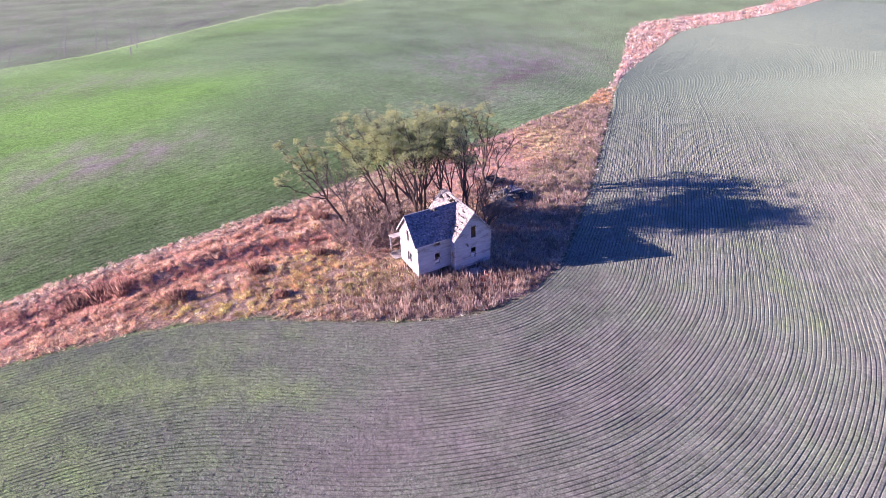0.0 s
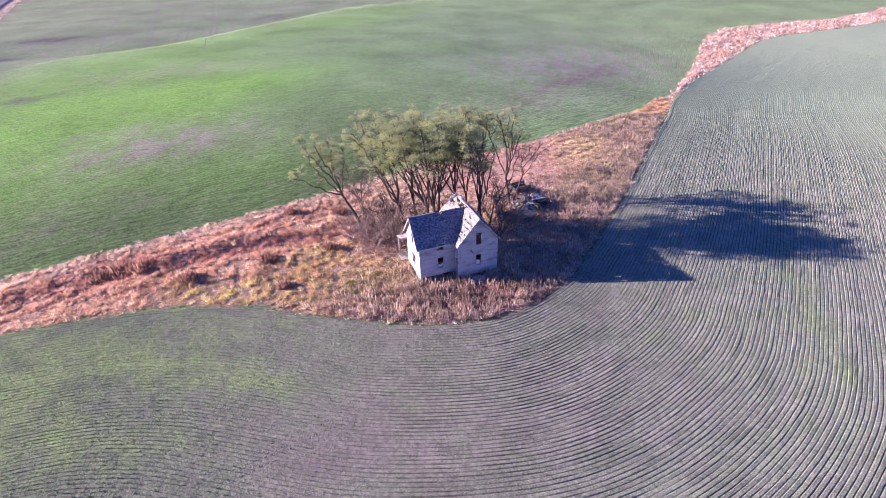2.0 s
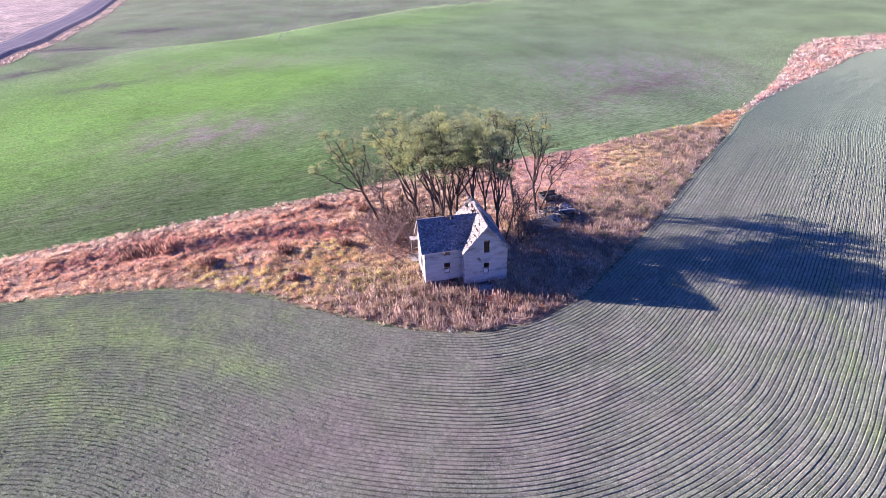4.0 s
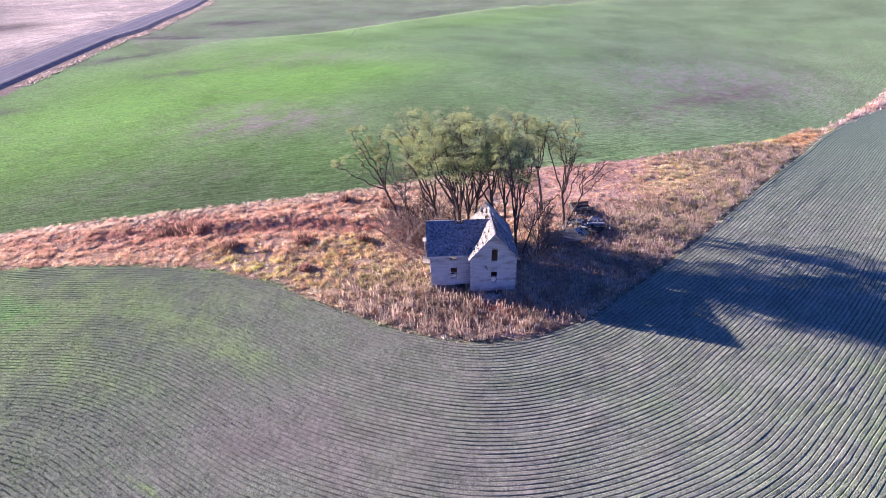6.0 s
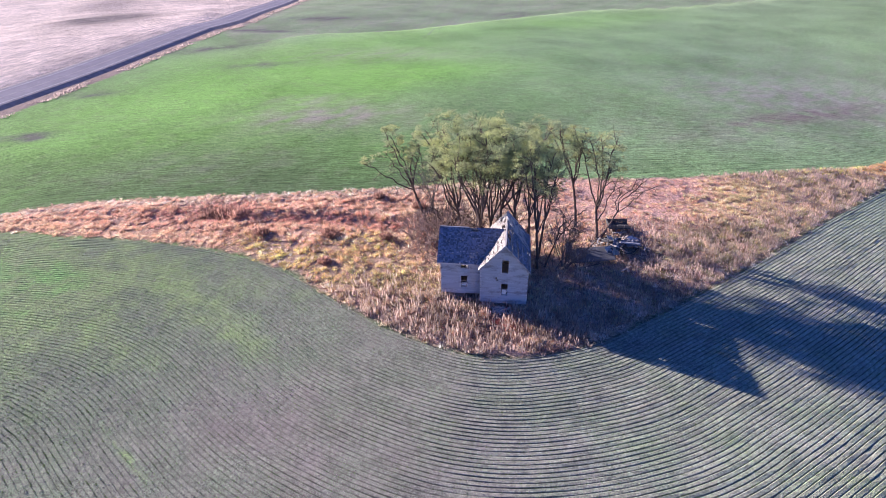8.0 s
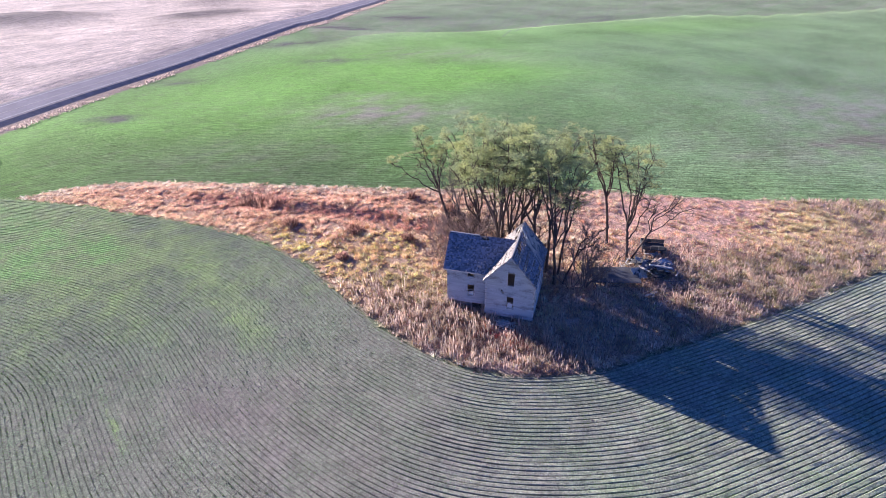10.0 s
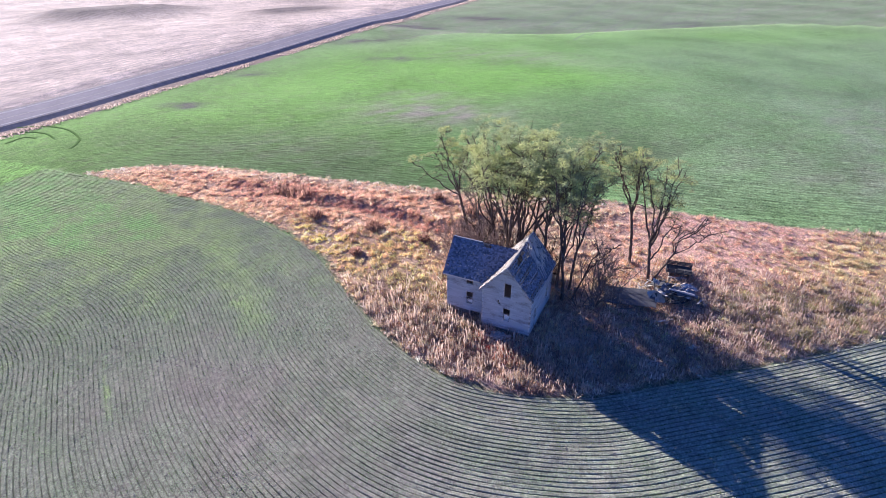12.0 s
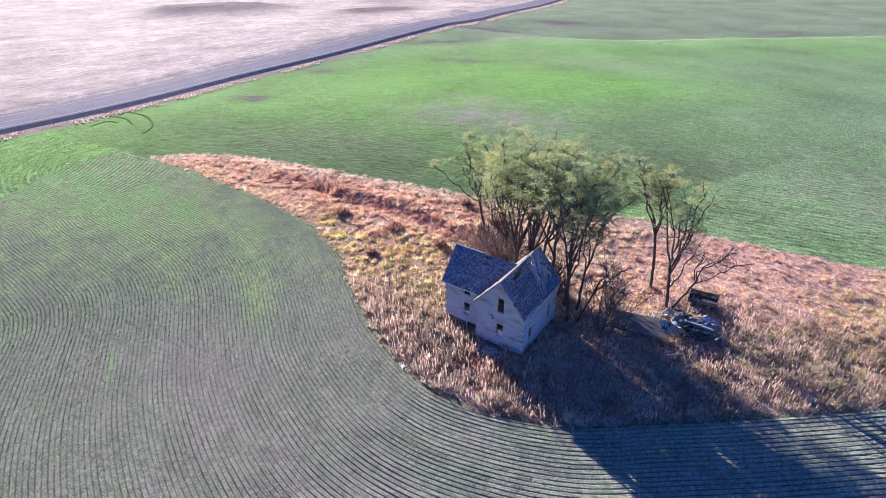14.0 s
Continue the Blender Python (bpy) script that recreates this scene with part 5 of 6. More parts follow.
# ---- the weedy strip ----
PINK, TAN, RUST, STRAW, YELLOW, OLIVE, BROWN, RED, WHITE_ = (np.array(c) for c in ((0.50, 0.345, 0.255), (0.56, 0.46, 0.36), (0.46, 0.28, 0.22), (0.62, 0.50, 0.36), (0.50, 0.46, 0.17), (0.34, 0.34, 0.19), (0.33, 0.265, 0.215), (0.36, 0.14, 0.12), (0.58, 0.54, 0.47)))


def weed_kind(x, y, rng):
    """Colour and height of the growth at places of the strip."""
    n = len(x)
    c = np.repeat(TAN[None], n, 0)
    tall = np.full(n, 0.75)

    def lay(share, colour, height):
        nonlocal c, tall
        hit = rng.uniform(0, 1, n) < share
        c = np.where(hit[:, None], colour, c)
        tall = np.where(hit, height, tall)

    left = np.clip((-12 - x) / 10, 0, 1)
    lay(left * 0.8, PINK, 0.75)
    lay(left * np.clip(wobble(x, y, 9, 41) * 0.8, 0, 0.35), RUST * 1.45, 0.75)
    # straw along the edges of the fields
    nd, fd = distance(x, y, near_line[::2]), distance(x, y, far_line[::2])
    lay(np.clip(1.8 - nd / 2.2, 0, 0.75) * left, np.array((0.60, 0.42, 0.30)), 0.55)
    lay(np.clip(1.6 - fd / 2.0, 0, 0.7), np.array((0.64, 0.50, 0.42)), 0.55)
    # yellow-green growth west of the house
    yel = np.clip(0.85 * blob(x, y, -21.5, 46.8, 4.2, 2.0, 10) + 0.9 * blob(x, y, -16, 53, 3.0, 3.4, 40) + 0.6 * blob(x, y, -12, 47, 4, 2) + 0.5 * blob(x, y, -27, 45.6, 4, 1.2, 5), 0, 0.85)
    lay(yel, YELLOW, 0.6)
    lay(yel * 0.35, WHITE_ * 0.9, 0.6)
    lay(np.clip(0.8 * blob(x, y, -12, 50, 5, 4), 0, 0.5), STRAW * (0.9, 0.8, 0.7), 0.75)
    lay(np.clip(1.0 * blob(x, y, -6, 48.6, 6, 3.4), 0, 0.7), OLIVE * 1.15, 0.8)
    lay(np.clip(0.5 * blob(x, y, -4, 46.5, 7, 2.2), 0, 0.4), BROWN, 0.8)
    # upright brown and tan stalks round the front
    front = np.clip(blob(x, y, 3, 47.6, 9, 3.4, 25) * 1.3, 0, 0.75)
    lay(front, np.array((0.57, 0.46, 0.37)), 0.95)
    lay(front * np.clip(0.3 + wobble(x, y, 3.0, 42), 0, 0.7), BROWN, 0.95)
    lay(np.clip(1.3 * blob(x, y, 4.5, 50.2, 1.6, 0.9, 25), 0, 0.8), RED, 0.7)
    # east of the trees: brown-pink stalks, olive towards the neck
    east = np.clip((x + y * 0.25 - 24) / 8, 0, 1)
    lay(east * 0.8, np.array((0.66, 0.51, 0.43)), 0.62)
    lay(east * np.clip(0.1 + wobble(x, y, 2.2, 44) * 0.7, 0, 0.5), BROWN * 1.3, 0.7)
    lay(np.clip(0.34 * east + 0.85 * blob(x, y, 23, 96, 6, 15, -25), 0, 0.75) * np.clip(0.6 + wobble(x, y, 3.0, 47), 0.1, 1), OLIVE * (0.84, 0.86, 0.84), 0.75)
    lay(np.clip(2.4 * blob(x, y, 10.5, 87, 12, 4.6, 38) + 1.1 * blob(x, y, 8, 79, 7, 3.6, 42), 0, 0.95), np.array((0.66, 0.40, 0.31)), 0.4)
    lay(np.clip(1.0 * blob(x, y, 25, 99, 4, 11, -27), 0, 0.55), np.array((0.50, 0.47, 0.29)), 0.6)
    lay(np.clip(0.9 * blob(x, y, 28.5, 116, 3, 5, -25), 0, 0.7), YELLOW * 1.15, 0.6)
    lay(np.clip(blob(x, y, 38.5, 124, 2.5, 7, -25), 0, 0.8), np.array((0.55, 0.36, 0.20)), 0.6)
    lay(np.clip((y - 134) / 8, 0, 0.9), np.array((0.60, 0.475, 0.415)), 0.6)
    lay(np.clip((y - 140) / 20, 0, 1) * np.clip(wobble(x, y, 11, 45) * 0.6, 0, 0.3), RUST * 1.2, 0.8)
    # under the trees: low straw with bare orange grass
    lay(np.clip(0.8 * blob(x, y, 3.5, 69, 3.0, 3.0), 0, 0.75), np.array((0.62, 0.40, 0.22)), 0.35)
    lay(np.clip(0.8 * blob(x, y, -9, 58.5, 4, 3), 0, 0.6), np.array((0.40, 0.28, 0.25)), 0.5)
    # dark russet hollows and lips in the pink grass
    hollow = np.clip(blob(x, y, -39.8, 48.6, 3.4, 1.7, 35) + 0.8 * blob(x, y, -20.5, 57.6, 5, 0.9, 20) + 0.7 * blob(x, y, -29, 54, 4, 0.8, 30) + 0.6 * blob(x, y, -46, 43.5, 2.5, 1.0, 35), 0, 0.85)
    lay(hollow, np.array((0.40, 0.25, 0.21)), 0.9)
    return c, tall


def clear_of_things(x, y):
    """Places not taken up by the house, the wreckage or the fields."""
    c, s = math.cos(radians(28)), math.sin(radians(28))
    u, v = (x - 1.11) * c + (y - 51.62) * s, -(x - 1.11) * s + (y - 51.62) * c
    in_a = (u > -0.1) & (u < WIDE + 0.1) & (v > -0.1) & (v < DEEP + 0.1)
    in_b = (u > BX - 0.1) & (u < 0.1) & (v > BY0 - 0.1) & (v < BY1 + 1.9)
    return ~(in_a | in_b) & (np.hypot(x - 3.6, y - 51.6) > 1.15)


def weeds(name, count, blades, size, label, box, seed, thin=0.02):
    """Clumps of dry stalks over the strip, within a stretch of the plan."""
    rng = np.random.RandomState(seed)
    x0, x1, y0, y1 = box
    per = 9
    cx, cy = rng.uniform(x0, x1, count // per), rng.uniform(y0, y1, count // per)
    own = rng.randint(0, count // per, count)
    loose = rng.uniform(0, 1, count) < 0.22
    reach = 0.1 + 5.5 * thin
    x = np.where(loose, rng.uniform(x0, x1, count), cx[own] + rng.normal(0, reach, count))
    y = np.where(loose, rng.uniform(y0, y1, count), cy[own] + rng.normal(0, reach, count))
    shade = np.where(loose, 0.8, rng.uniform(0.55, 1.42, count // per)[own])
    stature = np.where(loose, 0.55, rng.uniform(0.7, 1.3, count // per)[own])
    ok = inside(x + rng.normal(0, 0.4, count), y + rng.normal(0, 0.4, count), verge_outline) & clear_of_things(x, y)
    x, y, shade, stature = x[ok], y[ok], shade[ok], stature[ok]
    c, tall = weed_kind(x, y, rng)
    lump = 1.0 + 0.45 * wobble(x, y, 3.4, 51) + 0.5 * wobble(x, y, 1.3, 52) + 0.25 * wobble(x, y, 9, 53)
    keep = rng.uniform(0, 1, len(x)) < np.clip(0.75 + 0.6 * wobble(x, y, 2.2, 54), 0.25, 1)
    x, y, c, tall, lump, shade = x[keep], y[keep], c[keep], tall[keep], (lump * stature)[keep], shade[keep]
    n = len(x)
    h = 0.8 * tall * np.clip(lump, 0.35, 1.8) * rng.uniform(0.7, 1.2, n) * size
    z = land(x, y) + hummocks(x, y) - 0.05
    base = np.c_[x, y, z]
    c = np.minimum(c * 1.56 * (1.07, 0.96, 0.93), 0.9) * (shade * rng.uniform(0.8, 1.2, n))[:, None] * (1 + 0.06 * rng.normal(0, 1, (n, 3))) * (1 + 0.16 * wobble(x, y, 1.7, 58))[:, None]
    verts, tints = [], []
    lean_x, lean_y = 0.18 * wobble(x, y, 5, 55), 0.18 * wobble(x, y, 5, 56)
    for b in range(blades):
        a = rng.uniform(0, 2 * math.pi, n)
        foot = base + np.c_[np.cos(a), np.sin(a), np.zeros(n)] * rng.uniform(0.0, 0.16, (n, 1))
        hb = h * rng.uniform(0.55, 1.1, n)
        off = np.c_[np.cos(a) * rng.uniform(0.1, 0.95, n) + lean_x, np.sin(a) * rng.uniform(0.1, 0.95, n) + lean_y, np.ones(n)] * hb[:, None]
        w = rng.uniform(0.7, 1.6, n) * thin
        t = a + rng.uniform(0, 3.14, n)
        side = np.c_[np.cos(t) * w, np.sin(t) * w, np.zeros(n)]
        verts.append(np.stack([foot - side, foot + side, foot + off], 1))
        tints.append(np.repeat((c * rng.uniform(0.8, 1.2, (n, 1)))[:, None], 3, 1))
    v = np.concatenate(verts).reshape(-1, 3)
    me = quick_mesh(name, v, np.arange(len(v)).reshape(-1, 3), STALK)
    add_tint(me, np.clip(np.concatenate(tints).reshape(-1, 3), 0, 1))
    tagged(new(name, me), label, "weeds", kind="stuff")


weeds("dry_weeds", 130000, 12, 0.54, "dense dry tan and brown weeds and grass", (-30, 26, 43, 100), 61, 0.021)
weeds("dry_grass", 120000, 12, 0.46, "pink and russet dry grass on the long strip", (-70, -30, 22, 66), 62, 0.022)
weeds("dry_weeds", 90000, 10, 0.66, "dry olive and tan weeds at the neck of the strip", (14, 48, 72, 142), 63, 0.027)
weeds("dry_grass", 110000, 5, 1.3, "pale pink dry grass along the far draw", (38, 180, 132, 275), 64, 0.11)


def shrubs():
    """Taller russet clumps that make the strip uneven."""
    rng = np.random.RandomState(71)
    made = 0
    spots = [(-39.8, 48.8, 1.9, 1.2), (-41.6, 47.2, 1.4, 1.0), (-37.6, 49.4, 1.5, 1.1)]
    while made < 7:
        x, y = rng.uniform(-52, -14), rng.uniform(38, 72)
        if inside(np.array([x]), np.array([y]), verge_outline)[0] and distance(np.array([x]), np.array([y]), near_line)[0] > 3.2 and distance(np.array([x]), np.array([y]), far_line)[0] > 2.2:
            spots.append((x, y, rng.uniform(0.6, 1.3), rng.uniform(0.6, 1.1)))
            made += 1
    for x, y, r, h in spots:
        n = 260
        a, q = rng.uniform(0, 2 * math.pi, n), np.sqrt(rng.uniform(0, 1, n))
        px, py = x + np.cos(a) * q * r, y + np.sin(a) * q * r * rng.uniform(0.6, 1.0)
        hb = h * (1.05 - 0.6 * q**2) * rng.uniform(0.6, 1.15, n)
        foot = np.c_[px, py, land(px, py) + hummocks(px, py) - 0.05]
        off = np.c_[np.cos(a) * q * 0.4 * hb, np.sin(a) * q * 0.4 * hb, hb] + rng.normal(0, 0.1, (n, 3))
        t = rng.uniform(0, 6.28, n)
        side = np.c_[np.cos(t), np.sin(t), np.zeros(n)] * rng.uniform(0.03, 0.07, (n, 1))
        v = np.stack([foot - side * 0.5, foot + side * 0.5, foot + off * 0.7 + side, foot + off, foot + off * 0.7 - side], 1).reshape(-1, 3)
        me = quick_mesh("dry_shrub", v, np.arange(len(v)).reshape(-1, 5), STALK)
        hue = RUST * rng.uniform(0.6, 1.0) + np.array((0.06, 0.03, 0.02)) * rng.uniform(0, 1)
        add_tint(me, np.repeat(hue * rng.uniform(0.7, 1.35, (n, 1)), 5, 0))
        tagged(new("dry_shrub", me), "dense russet dry shrub in the grassy strip", "shrub", "shrubs of the strip")


def stalks():
    """Taller upright stalks with pale seed heads, in front of the house and east of the trees."""
    rng = np.random.RandomState(66)
    n = 100000
    x, y = rng.uniform(-14, 36, n), rng.uniform(43, 116, n)
    east = np.clip((x + y * 0.25 - 20) / 8, 0, 1)
    want = np.clip(1.2 * blob(x, y, 3, 48.2, 11, 4.2, 25), 0, 1) + 1.0 * east * np.clip(1 - 2.0 * blob(x, y, 9.5, 87.5, 11, 5, 38), 0, 1)
    ok = inside(x, y, verge_outline) & clear_of_things(x, y) & (rng.uniform(0, 1, n) < want * np.clip(0.55 + 0.7 * wobble(x, y, 2.4, 67), 0.1, 1))
    x, y = x[ok], y[ok]
    n = len(x)
    foot = np.c_[x, y, land(x, y) + hummocks(x, y) - 0.05]
    h = (rng.uniform(0.6, 1.15, n) * (1 - 0.25 * east[ok]))[:, None]
    lean = rng.normal(0, 0.09, (n, 2)) * h
    v, tints = [], []
    dark = np.clip(0.45 + 0.8 * wobble(x, y, 5.5, 68), 0, 1)[:, None]
    head = np.array((0.82, 0.67, 0.57)) * (1 - dark * 0.45) * rng.uniform(0.75, 1.15, (n, 1))
    for k in range(2):
        a = rng.uniform(0, 3.14, n) if k == 0 else a + 1.57
        s = np.c_[np.cos(a), np.sin(a), np.zeros(n)] * rng.uniform(0.028, 0.05, (n, 1))
        mid = foot + np.c_[lean * 0.65, h * 0.62]
        tip = foot + np.c_[lean, h]
        v.append(np.stack([foot, mid - s, tip, mid + s], 1))
        tints.append(np.repeat(head[:, None], 4, 1))
    v = np.concatenate(v).reshape(-1, 3)
    me = quick_mesh("dry_stalks", v, np.arange(len(v)).reshape(-1, 4), STALK)
    add_tint(me, np.concatenate(tints).reshape(-1, 3))
    tagged(new("dry_stalks", me), "upright dry weed stalks with pale seed heads", "weeds", kind="stuff")


stalks()
shrubs()


def verge_grass():
    """Dry grass in the ditch along the road."""
    rng = np.random.RandomState(81)
    n = 22000
    k = rng.randint(20, len(ROAD) - 90, n)
    way = ROAD[k + 1] - ROAD[k]
    way /= np.hypot(*way.T)[:, None]
    side = np.c_[way[:, 1], -way[:, 0]]
    p = ROAD[k] + way * rng.uniform(0, 3, (n, 1)) + side * (rng.uniform(4.6, 8.0, (n, 1)) * np.where(rng.uniform(0, 1, (n, 1)) < 0.72, 1, -2.0))
    keep = wobble(p[:, 0], p[:, 1], 16, 82) > -0.35
    p = p[keep]
    n = len(p)
    foot = np.c_[p, land(p[:, 0], p[:, 1]) - 0.05]
    t, h = rng.uniform(0, 6.28, n), rng.uniform(0.25, 0.65, n)
    s = np.c_[np.cos(t), np.sin(t), np.zeros(n)] * rng.uniform(0.05, 0.13, (n, 1))
    off = np.c_[rng.normal(0, 0.2, (n, 2)), h]
    v = np.stack([foot - s * 0.6, foot + s * 0.6, foot + off * 0.7 + s, foot + off, foot + off * 0.7 - s], 1).reshape(-1, 3)
    me = quick_mesh("ditch_grass", v, np.arange(len(v)).reshape(-1, 5), STALK)
    add_tint(me, np.repeat(np.array((0.58, 0.46, 0.40)) * rng.uniform(0.7, 1.3, (n, 1)), 5, 0))
    tagged(new("ditch_grass", me), "dry tan grass in the roadside ditch", "grass", kind="stuff")


verge_grass()

# ---- wreckage of a collapsed shed, and loose pieces round the house ----
def plate(name, x, y, z, length, width, thick, rx, ry, rz, material, parent, label="", ribs=0):
    """A board or sheet lying askew; ribs make it of several planks."""
    m = pose(x, y, z, rx, ry, rz)
    s = Solid()
    if ribs:
        w = width / ribs
        rng = random.Random(int(x * 100 + y * 10))
        for k in range(ribs):
            a = -width / 2 + k * w
            s.box(-length / 2 + rng.uniform(-0.15, 0.15), length / 2 + rng.uniform(-0.2, 0.2), a + 0.008, a + w - 0.008, -thick / 2 + rng.uniform(0, 0.01), thick / 2 + rng.uniform(0, 0.012), m)
    else:
        s.box(-length / 2, length / 2, -width / 2, width / 2, -thick / 2, thick / 2, m)
    return part(name, s.mesh(name, material), parent, label)


def bent_sheet(name, at, length, width, turn, slope, bend, material, parent, label="", seed=0):
    """A crumpled sheet of metal or roofing: a creased grid with two skins."""
    rng = np.random.RandomState(seed)
    m = pose(*at, slope[0], slope[1], turn)
    nu, nv = 9, 6
    u, v = np.meshgrid(np.linspace(-0.5, 0.5, nu), np.linspace(-0.5, 0.5, nv))
    z = bend * np.cos(u * 3.0 + rng.uniform(-1, 1)) * 0.6 + bend * 0.5 * np.abs(u - rng.uniform(-0.3, 0.3)) + rng.normal(0, 0.05, u.shape)
    u = u + rng.normal(0, 0.03, u.shape)
    v = v + rng.normal(0, 0.04, v.shape)
    top = np.stack([u * length, v * width, z], -1).reshape(-1, 3)
    pts = [tuple(m @ Vector(p)) for p in np.vstack([top, top - (0, 0, 0.025)])]
    n = nu * nv
    faces = []
    for b in range(nv - 1):
        for a in range(nu - 1):
            k = b * nu + a
            faces += [(k, k + 1, k + nu + 1, k + nu), (n + k, n + k + nu, n + k + nu + 1, n + k + 1)]
    rim = list(range(nu)) + [nu - 1 + nu * b for b in range(1, nv)] + [n - 1 - a for a in range(1, nu)] + [nu * b for b in range(nv - 2, 0, -1)]
    faces += [(p, n + p, n + q, q) for p, q in zip(rim, rim[1:] + rim[:1])]
    return part(name, make_mesh(name, pts, faces, material), parent, label)


def wreck():
    rng = random.Random(5)
    ox, oy = 9.7, 70.1
    z = land_at(ox, oy)
    pile = tagged(new("collapsed_shed"), "collapsed shed, a heap of bleached boards and crumpled sheets", "wreckage")

    def spot(u, v):
        return ox + 0.85 * (0.47 * u + 0.88 * v), oy + 0.85 * (0.88 * u - 0.47 * v)

    for u, v, h, length, width, turn, slope, bend, material, label in (
        (-2.4, 0.9, 0.75, 1.7, 1.3, 70, (38, 10), 0.3, WHITESHEET, "crumpled white sheet"),
        (-1.3, 1.15, 0.85, 2.0, 1.5, 48, (-14, 34), 0.35, WHITESHEET, "crumpled white sheet"),
        (-0.9, 0.1, 1.05, 1.8, 1.0, 100, (22, -12), 0.25, TIN, "grey bent sheet"),
        (0.3, 1.1, 0.7, 2.7, 1.7, 36, (-30, 12), 0.15, TAR, "dark torn roofing panel"),
        (1.7, 0.5, 0.75, 2.4, 1.3, 62, (16, 18), 0.2, TIN, "grey bent sheet"),
        (-0.6, -1.2, 1.0, 2.2, 1.4, 15, (-12, -10), 0.15, TAR, "dark torn roofing panel"),
        (2.6, -0.3, 0.7, 1.9, 1.1, 80, (12, 20), 0.2, BLEACHED, "pale bent sheet")):
        x, y = spot(u, v)
        bent_sheet("sheet", (x, y, z + h), length, width, turn, slope, bend, material, pile, label, int(10 * u + 40))
    for k in range(120):
        x, y = spot(rng.gauss(0.2, 1.6), rng.gauss(-0.5, 1.25))
        far = math.hypot(x - ox, y - oy)
        plate("board", x, y, z + rng.uniform(0.2, max(0.45, 1.25 - 0.28 * far)), rng.uniform(0.5, 1.9), rng.uniform(0.08, 0.24), 0.04, rng.uniform(-22, 22), rng.uniform(-26, 26), rng.choice((60, 66, 152, 24, 100, 80)) + rng.uniform(-18, 18), rng.choice((BLEACHED, PALE, GREYBOARD, PLANK, PLANK, TAR, TAR)), pile)
    for k in range(9):
        x, y = spot(-1.5 + 0.48 * k, -0.3)
        plate("floor_plank", x, y, z + 0.05, 2.2 - 0.06 * abs(k - 4) ** 1.4, 0.44, 0.5, 0, 0, -28, PLANK, pile)
    # a stud still upright with a pale scrap on top
    x, y = spot(-2.1, -0.2)
    plate("post", x, y, z + 0.95, 0.12, 0.12, 2.1, 4, -5, 20, PLANK, pile)
    bent_sheet("scrap", (x, y, z + 2.05), 0.75, 0.5, 30, (20, 12), 0.2, WHITESHEET, pile, "pale torn scrap", 77)
    x, y = spot(0.9, 0.9)
    plate("beam", x, y, z + 1.12, 2.6, 0.16, 0.14, 0, 9, 40, BLEACHED, pile, "bleached beam")
    # a wooden rack or wagon bed standing by the heap
    bed = tagged(new("wagon_bed"), "dark weathered wooden wagon bed with raised sides beside the wreckage", "wagon")
    m = pose(7.9, 74.3, land_at(7.9, 74.3), 0, 0, 34) @ Matrix.Diagonal((0.85, 0.95, 1.05, 1.0))
    for k in range(9):
        s = Solid()
        s.box(-1.55, 1.55, -0.95 + k * 0.21, -0.95 + k * 0.21 + 0.19, 0.62, 0.67, m)
        part("floor_plank", s.mesh("floor_plank", TAR), bed)
    for y in (-1.0, 0.96):
        for k in range(3):
            s = Solid()
            s.box(-1.6, 1.6, y, y + 0.045, 0.68 + 0.15 * k, 0.8 + 0.15 * k, m)
            part("side_board", s.mesh("side_board", TAR), bed)
    for x in (-1.58, -0.55, 0.5, 1.52):
        for y in (-1.05, 1.01):
            s = Solid()
            s.box(x, x + 0.09, y, y + 0.05, 0.3, 1.15, m)
            part("stake", s.mesh("stake", PLANK), bed)
    for x in (-1.2, 1.1):
        s = Solid()
        s.box(x, x + 0.16, -0.9, 0.9, 0.0, 0.62, m)
        part("bolster", s.mesh("bolster", PLANK), bed)
    s = Solid()
    for k in range(3):
        s.box(-1.62, -1.575, -0.95, 0.95, 0.68 + 0.15 * k, 0.8 + 0.15 * k, m)
    part("end_gate", s.mesh("end_gate", TAR), bed)
    # a fallen roof panel in the shade
    slab = tagged(new("fallen_roof_panel"), "fallen grey roof panel lying flat in shaded weeds", "roof panel")
    zz = land_at(7.5, 65.9)
    plate("panel", 7.7, 66.1, zz + 0.8, 5.2, 2.3, 0.06, 16, -4, 36, ROOFING, slab, "", 3)
    for k in range(4):
        plate("batten", 7.7 + (k - 1.5) * 1.2 * math.cos(radians(36)), 66.1 + (k - 1.5) * 1.2 * math.sin(radians(36)), zz + 0.7, 0.09, 2.2, 0.08, 16, -4, 36, PLANK, slab)
    for k, (dx, dy) in enumerate(((-1.0, -1.4), (1.3, 0.7), (-0.3, 0.9))):
        plate("prop", 7.5 + dx * 0.7, 65.9 + dy * 0.7, zz + 0.3, 0.16, 0.16, 0.75, 0, 0, 20 * k, PLANK, slab)
    # broken plaster and boards at the foot of the front wall
    heap = tagged(new("rubble_heap"), "low heap of pale broken plaster and boards against the wall", "rubble")
    zf = land_at(3.5, 51.9)
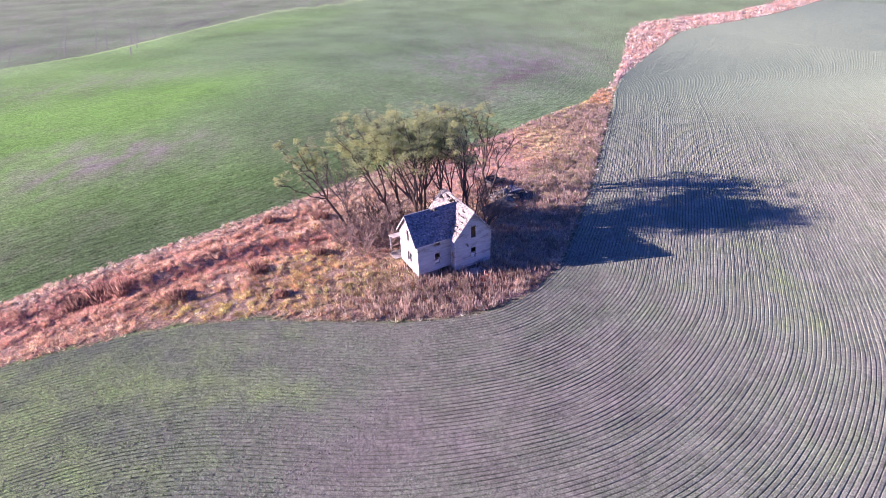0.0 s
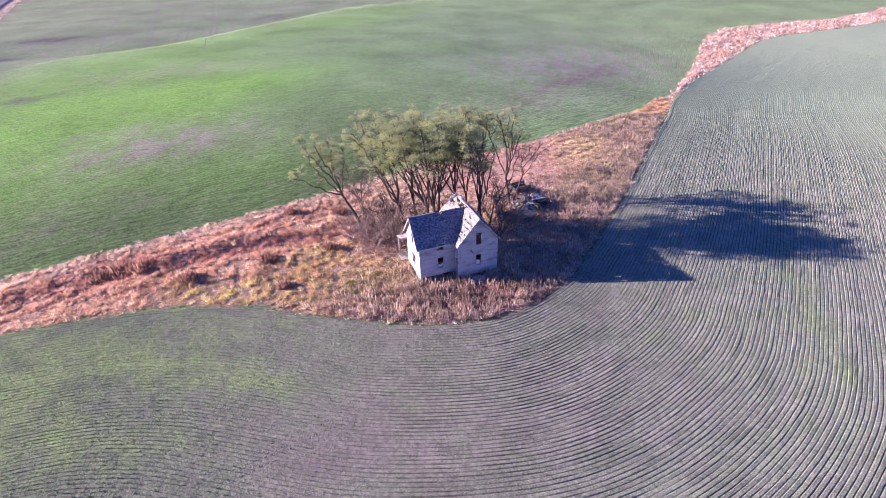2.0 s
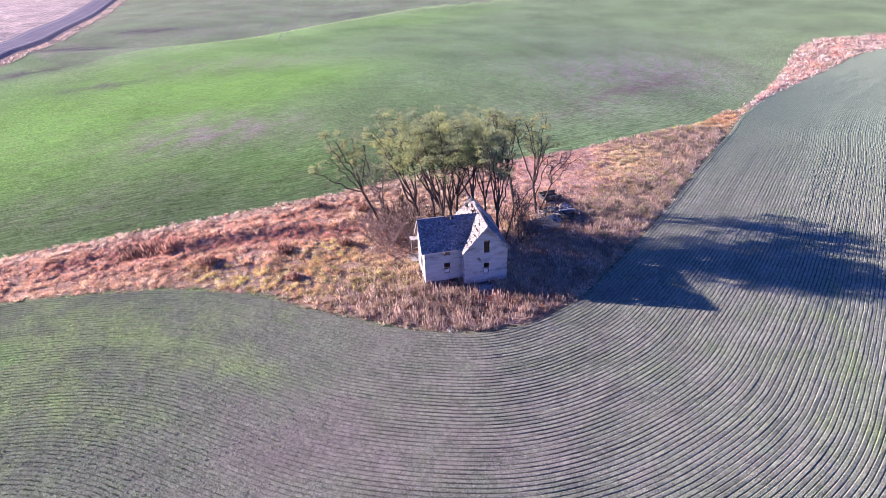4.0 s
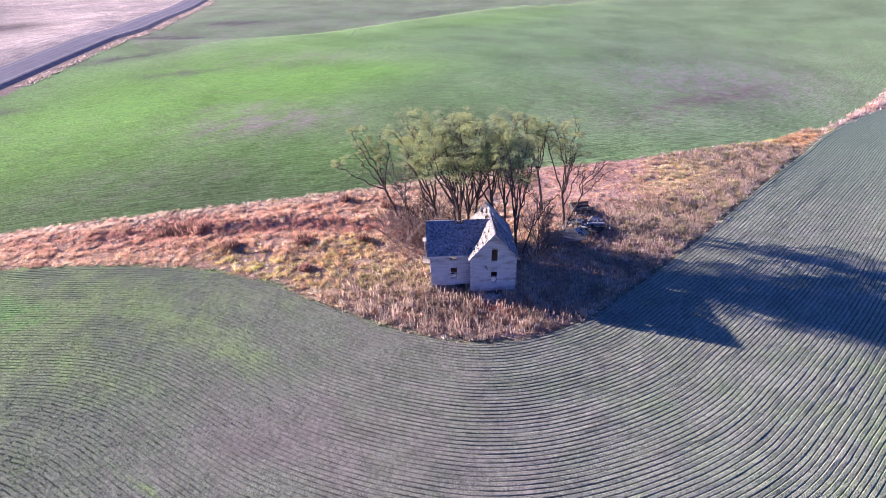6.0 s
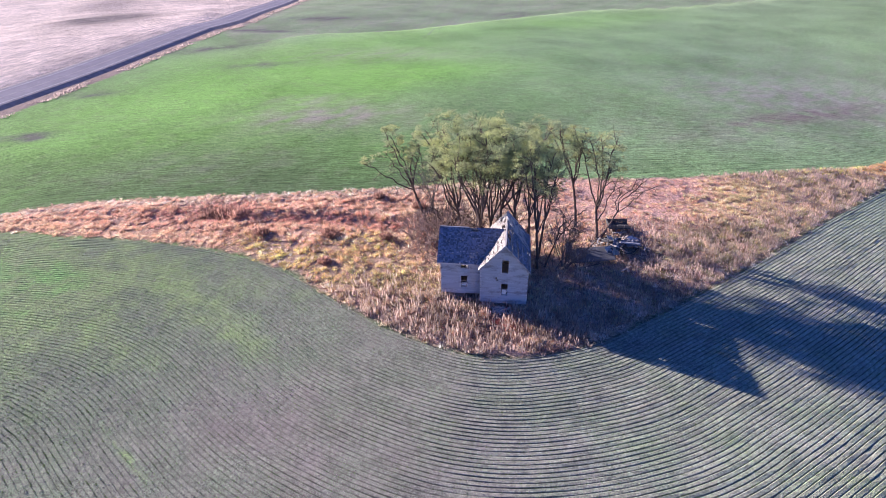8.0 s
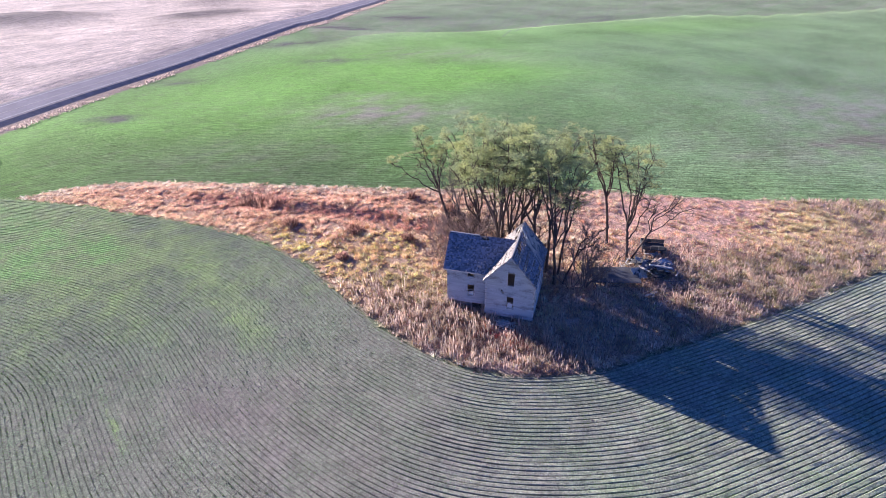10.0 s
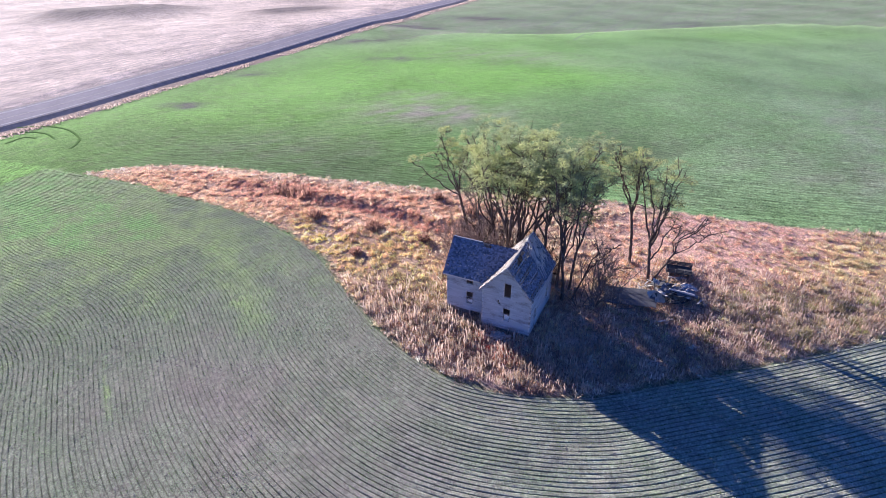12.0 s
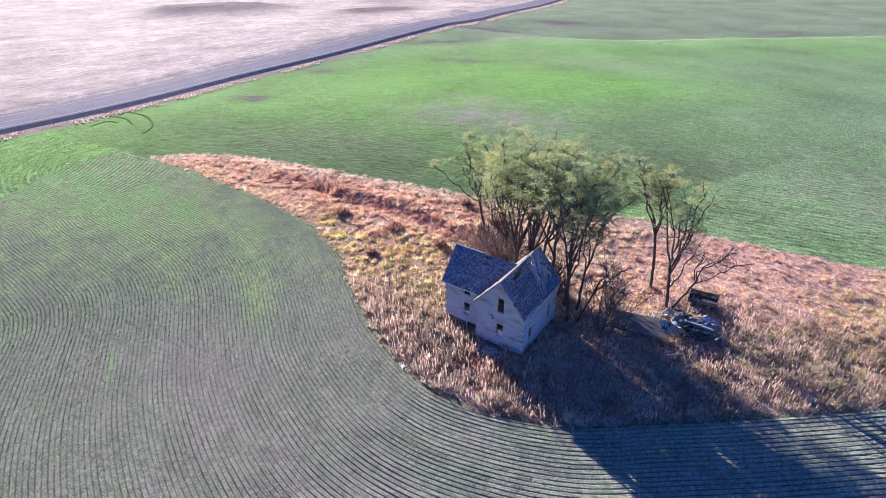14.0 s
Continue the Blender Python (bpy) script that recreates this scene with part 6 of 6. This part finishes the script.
    for k in range(46):
        a, b = rng.gauss(0, 0.62), rng.gauss(0, 0.3)
        x, y = 3.45 + 0.883 * a - 0.469 * b, 51.75 + 0.469 * a + 0.883 * b
        h = max(0.08, 0.34 - 0.22 * abs(a) - 0.35 * abs(b))
        plate("fragment", x, y, zf + rng.uniform(0.04, h), rng.uniform(0.15, 0.6), rng.uniform(0.1, 0.32), rng.uniform(0.04, 0.1), rng.uniform(-25, 25), rng.uniform(-25, 25), rng.uniform(0, 180), rng.choice((INSIDE, WHITESHEET, PALE, INSIDE)), heap)
    # loose boards thrown about the heap
    for k, (x, y, turn) in enumerate(((11.9, 66.2, 75), (7.0, 68.6, 130), (8.6, 73.0, 50), (12.3, 71.6, 100))):
        b = tagged(new("loose_board"), "bleached loose board lying in the weeds", "board", "boards round the wreckage")
        plate("plank", x, y, land_at(x, y) + 0.42, 2.0, 0.16, 0.04, 4, 6, turn, PALE, b)
        plate("plank", x + 0.15, y + 0.1, land_at(x, y) + 0.22, 1.2, 0.3, 0.4, 0, 0, turn + 40, PLANK, b)


def fallen_branches():
    """Dead branches lying on the shaded slope of the gabled wing."""
    rng = np.random.RandomState(91)
    heap = tagged(new("fallen_branch"), "bleached dead branches lying on the shaded roof slope", "branch")
    half, slope = WIDE / 2, (RIDGE_A - EAVE) / (WIDE / 2)
    w = Wood()
    for k in range(40):
        u, v = rng.uniform(half + 0.1, WIDE - 0.7), rng.uniform(4.2, DEEP - 0.4)
        a = rng.uniform(0, 6.28)
        ln = rng.uniform(0.4, 1.2)
        for j in range(4 if k < 5 else 2):
            b = a + rng.normal(0, 0.6)
            f = np.linspace(0, 1, 6)
            pu = np.clip(u + np.cos(b + 1.1 * f) * ln * f + 0.1 * np.sin(7 * f + k), half + 0.05, WIDE + 0.1)
            pv = np.clip(v + np.sin(b) * ln * f + 0.12 * np.cos(4 * f + j), 0.2, DEEP)
            pz = RIDGE_A + 0.16 - slope * (pu - half) + 0.07 + 0.16 * np.sin(f * 3.1) * rng.uniform(0.3, 1.2)
            pts = [HOUSE @ Vector(q) for q in zip(pu, pv, pz)]
            w.limb(pts, np.linspace(0.045, 0.018, 6), 4)
    part("bough", w.mesh("bough", PALEBARK), heap)


PALEBARK = bark_material("bleached_branch", (0.55, 0.52, 0.5), (0.78, 0.74, 0.71))
wreck()
fallen_branches()
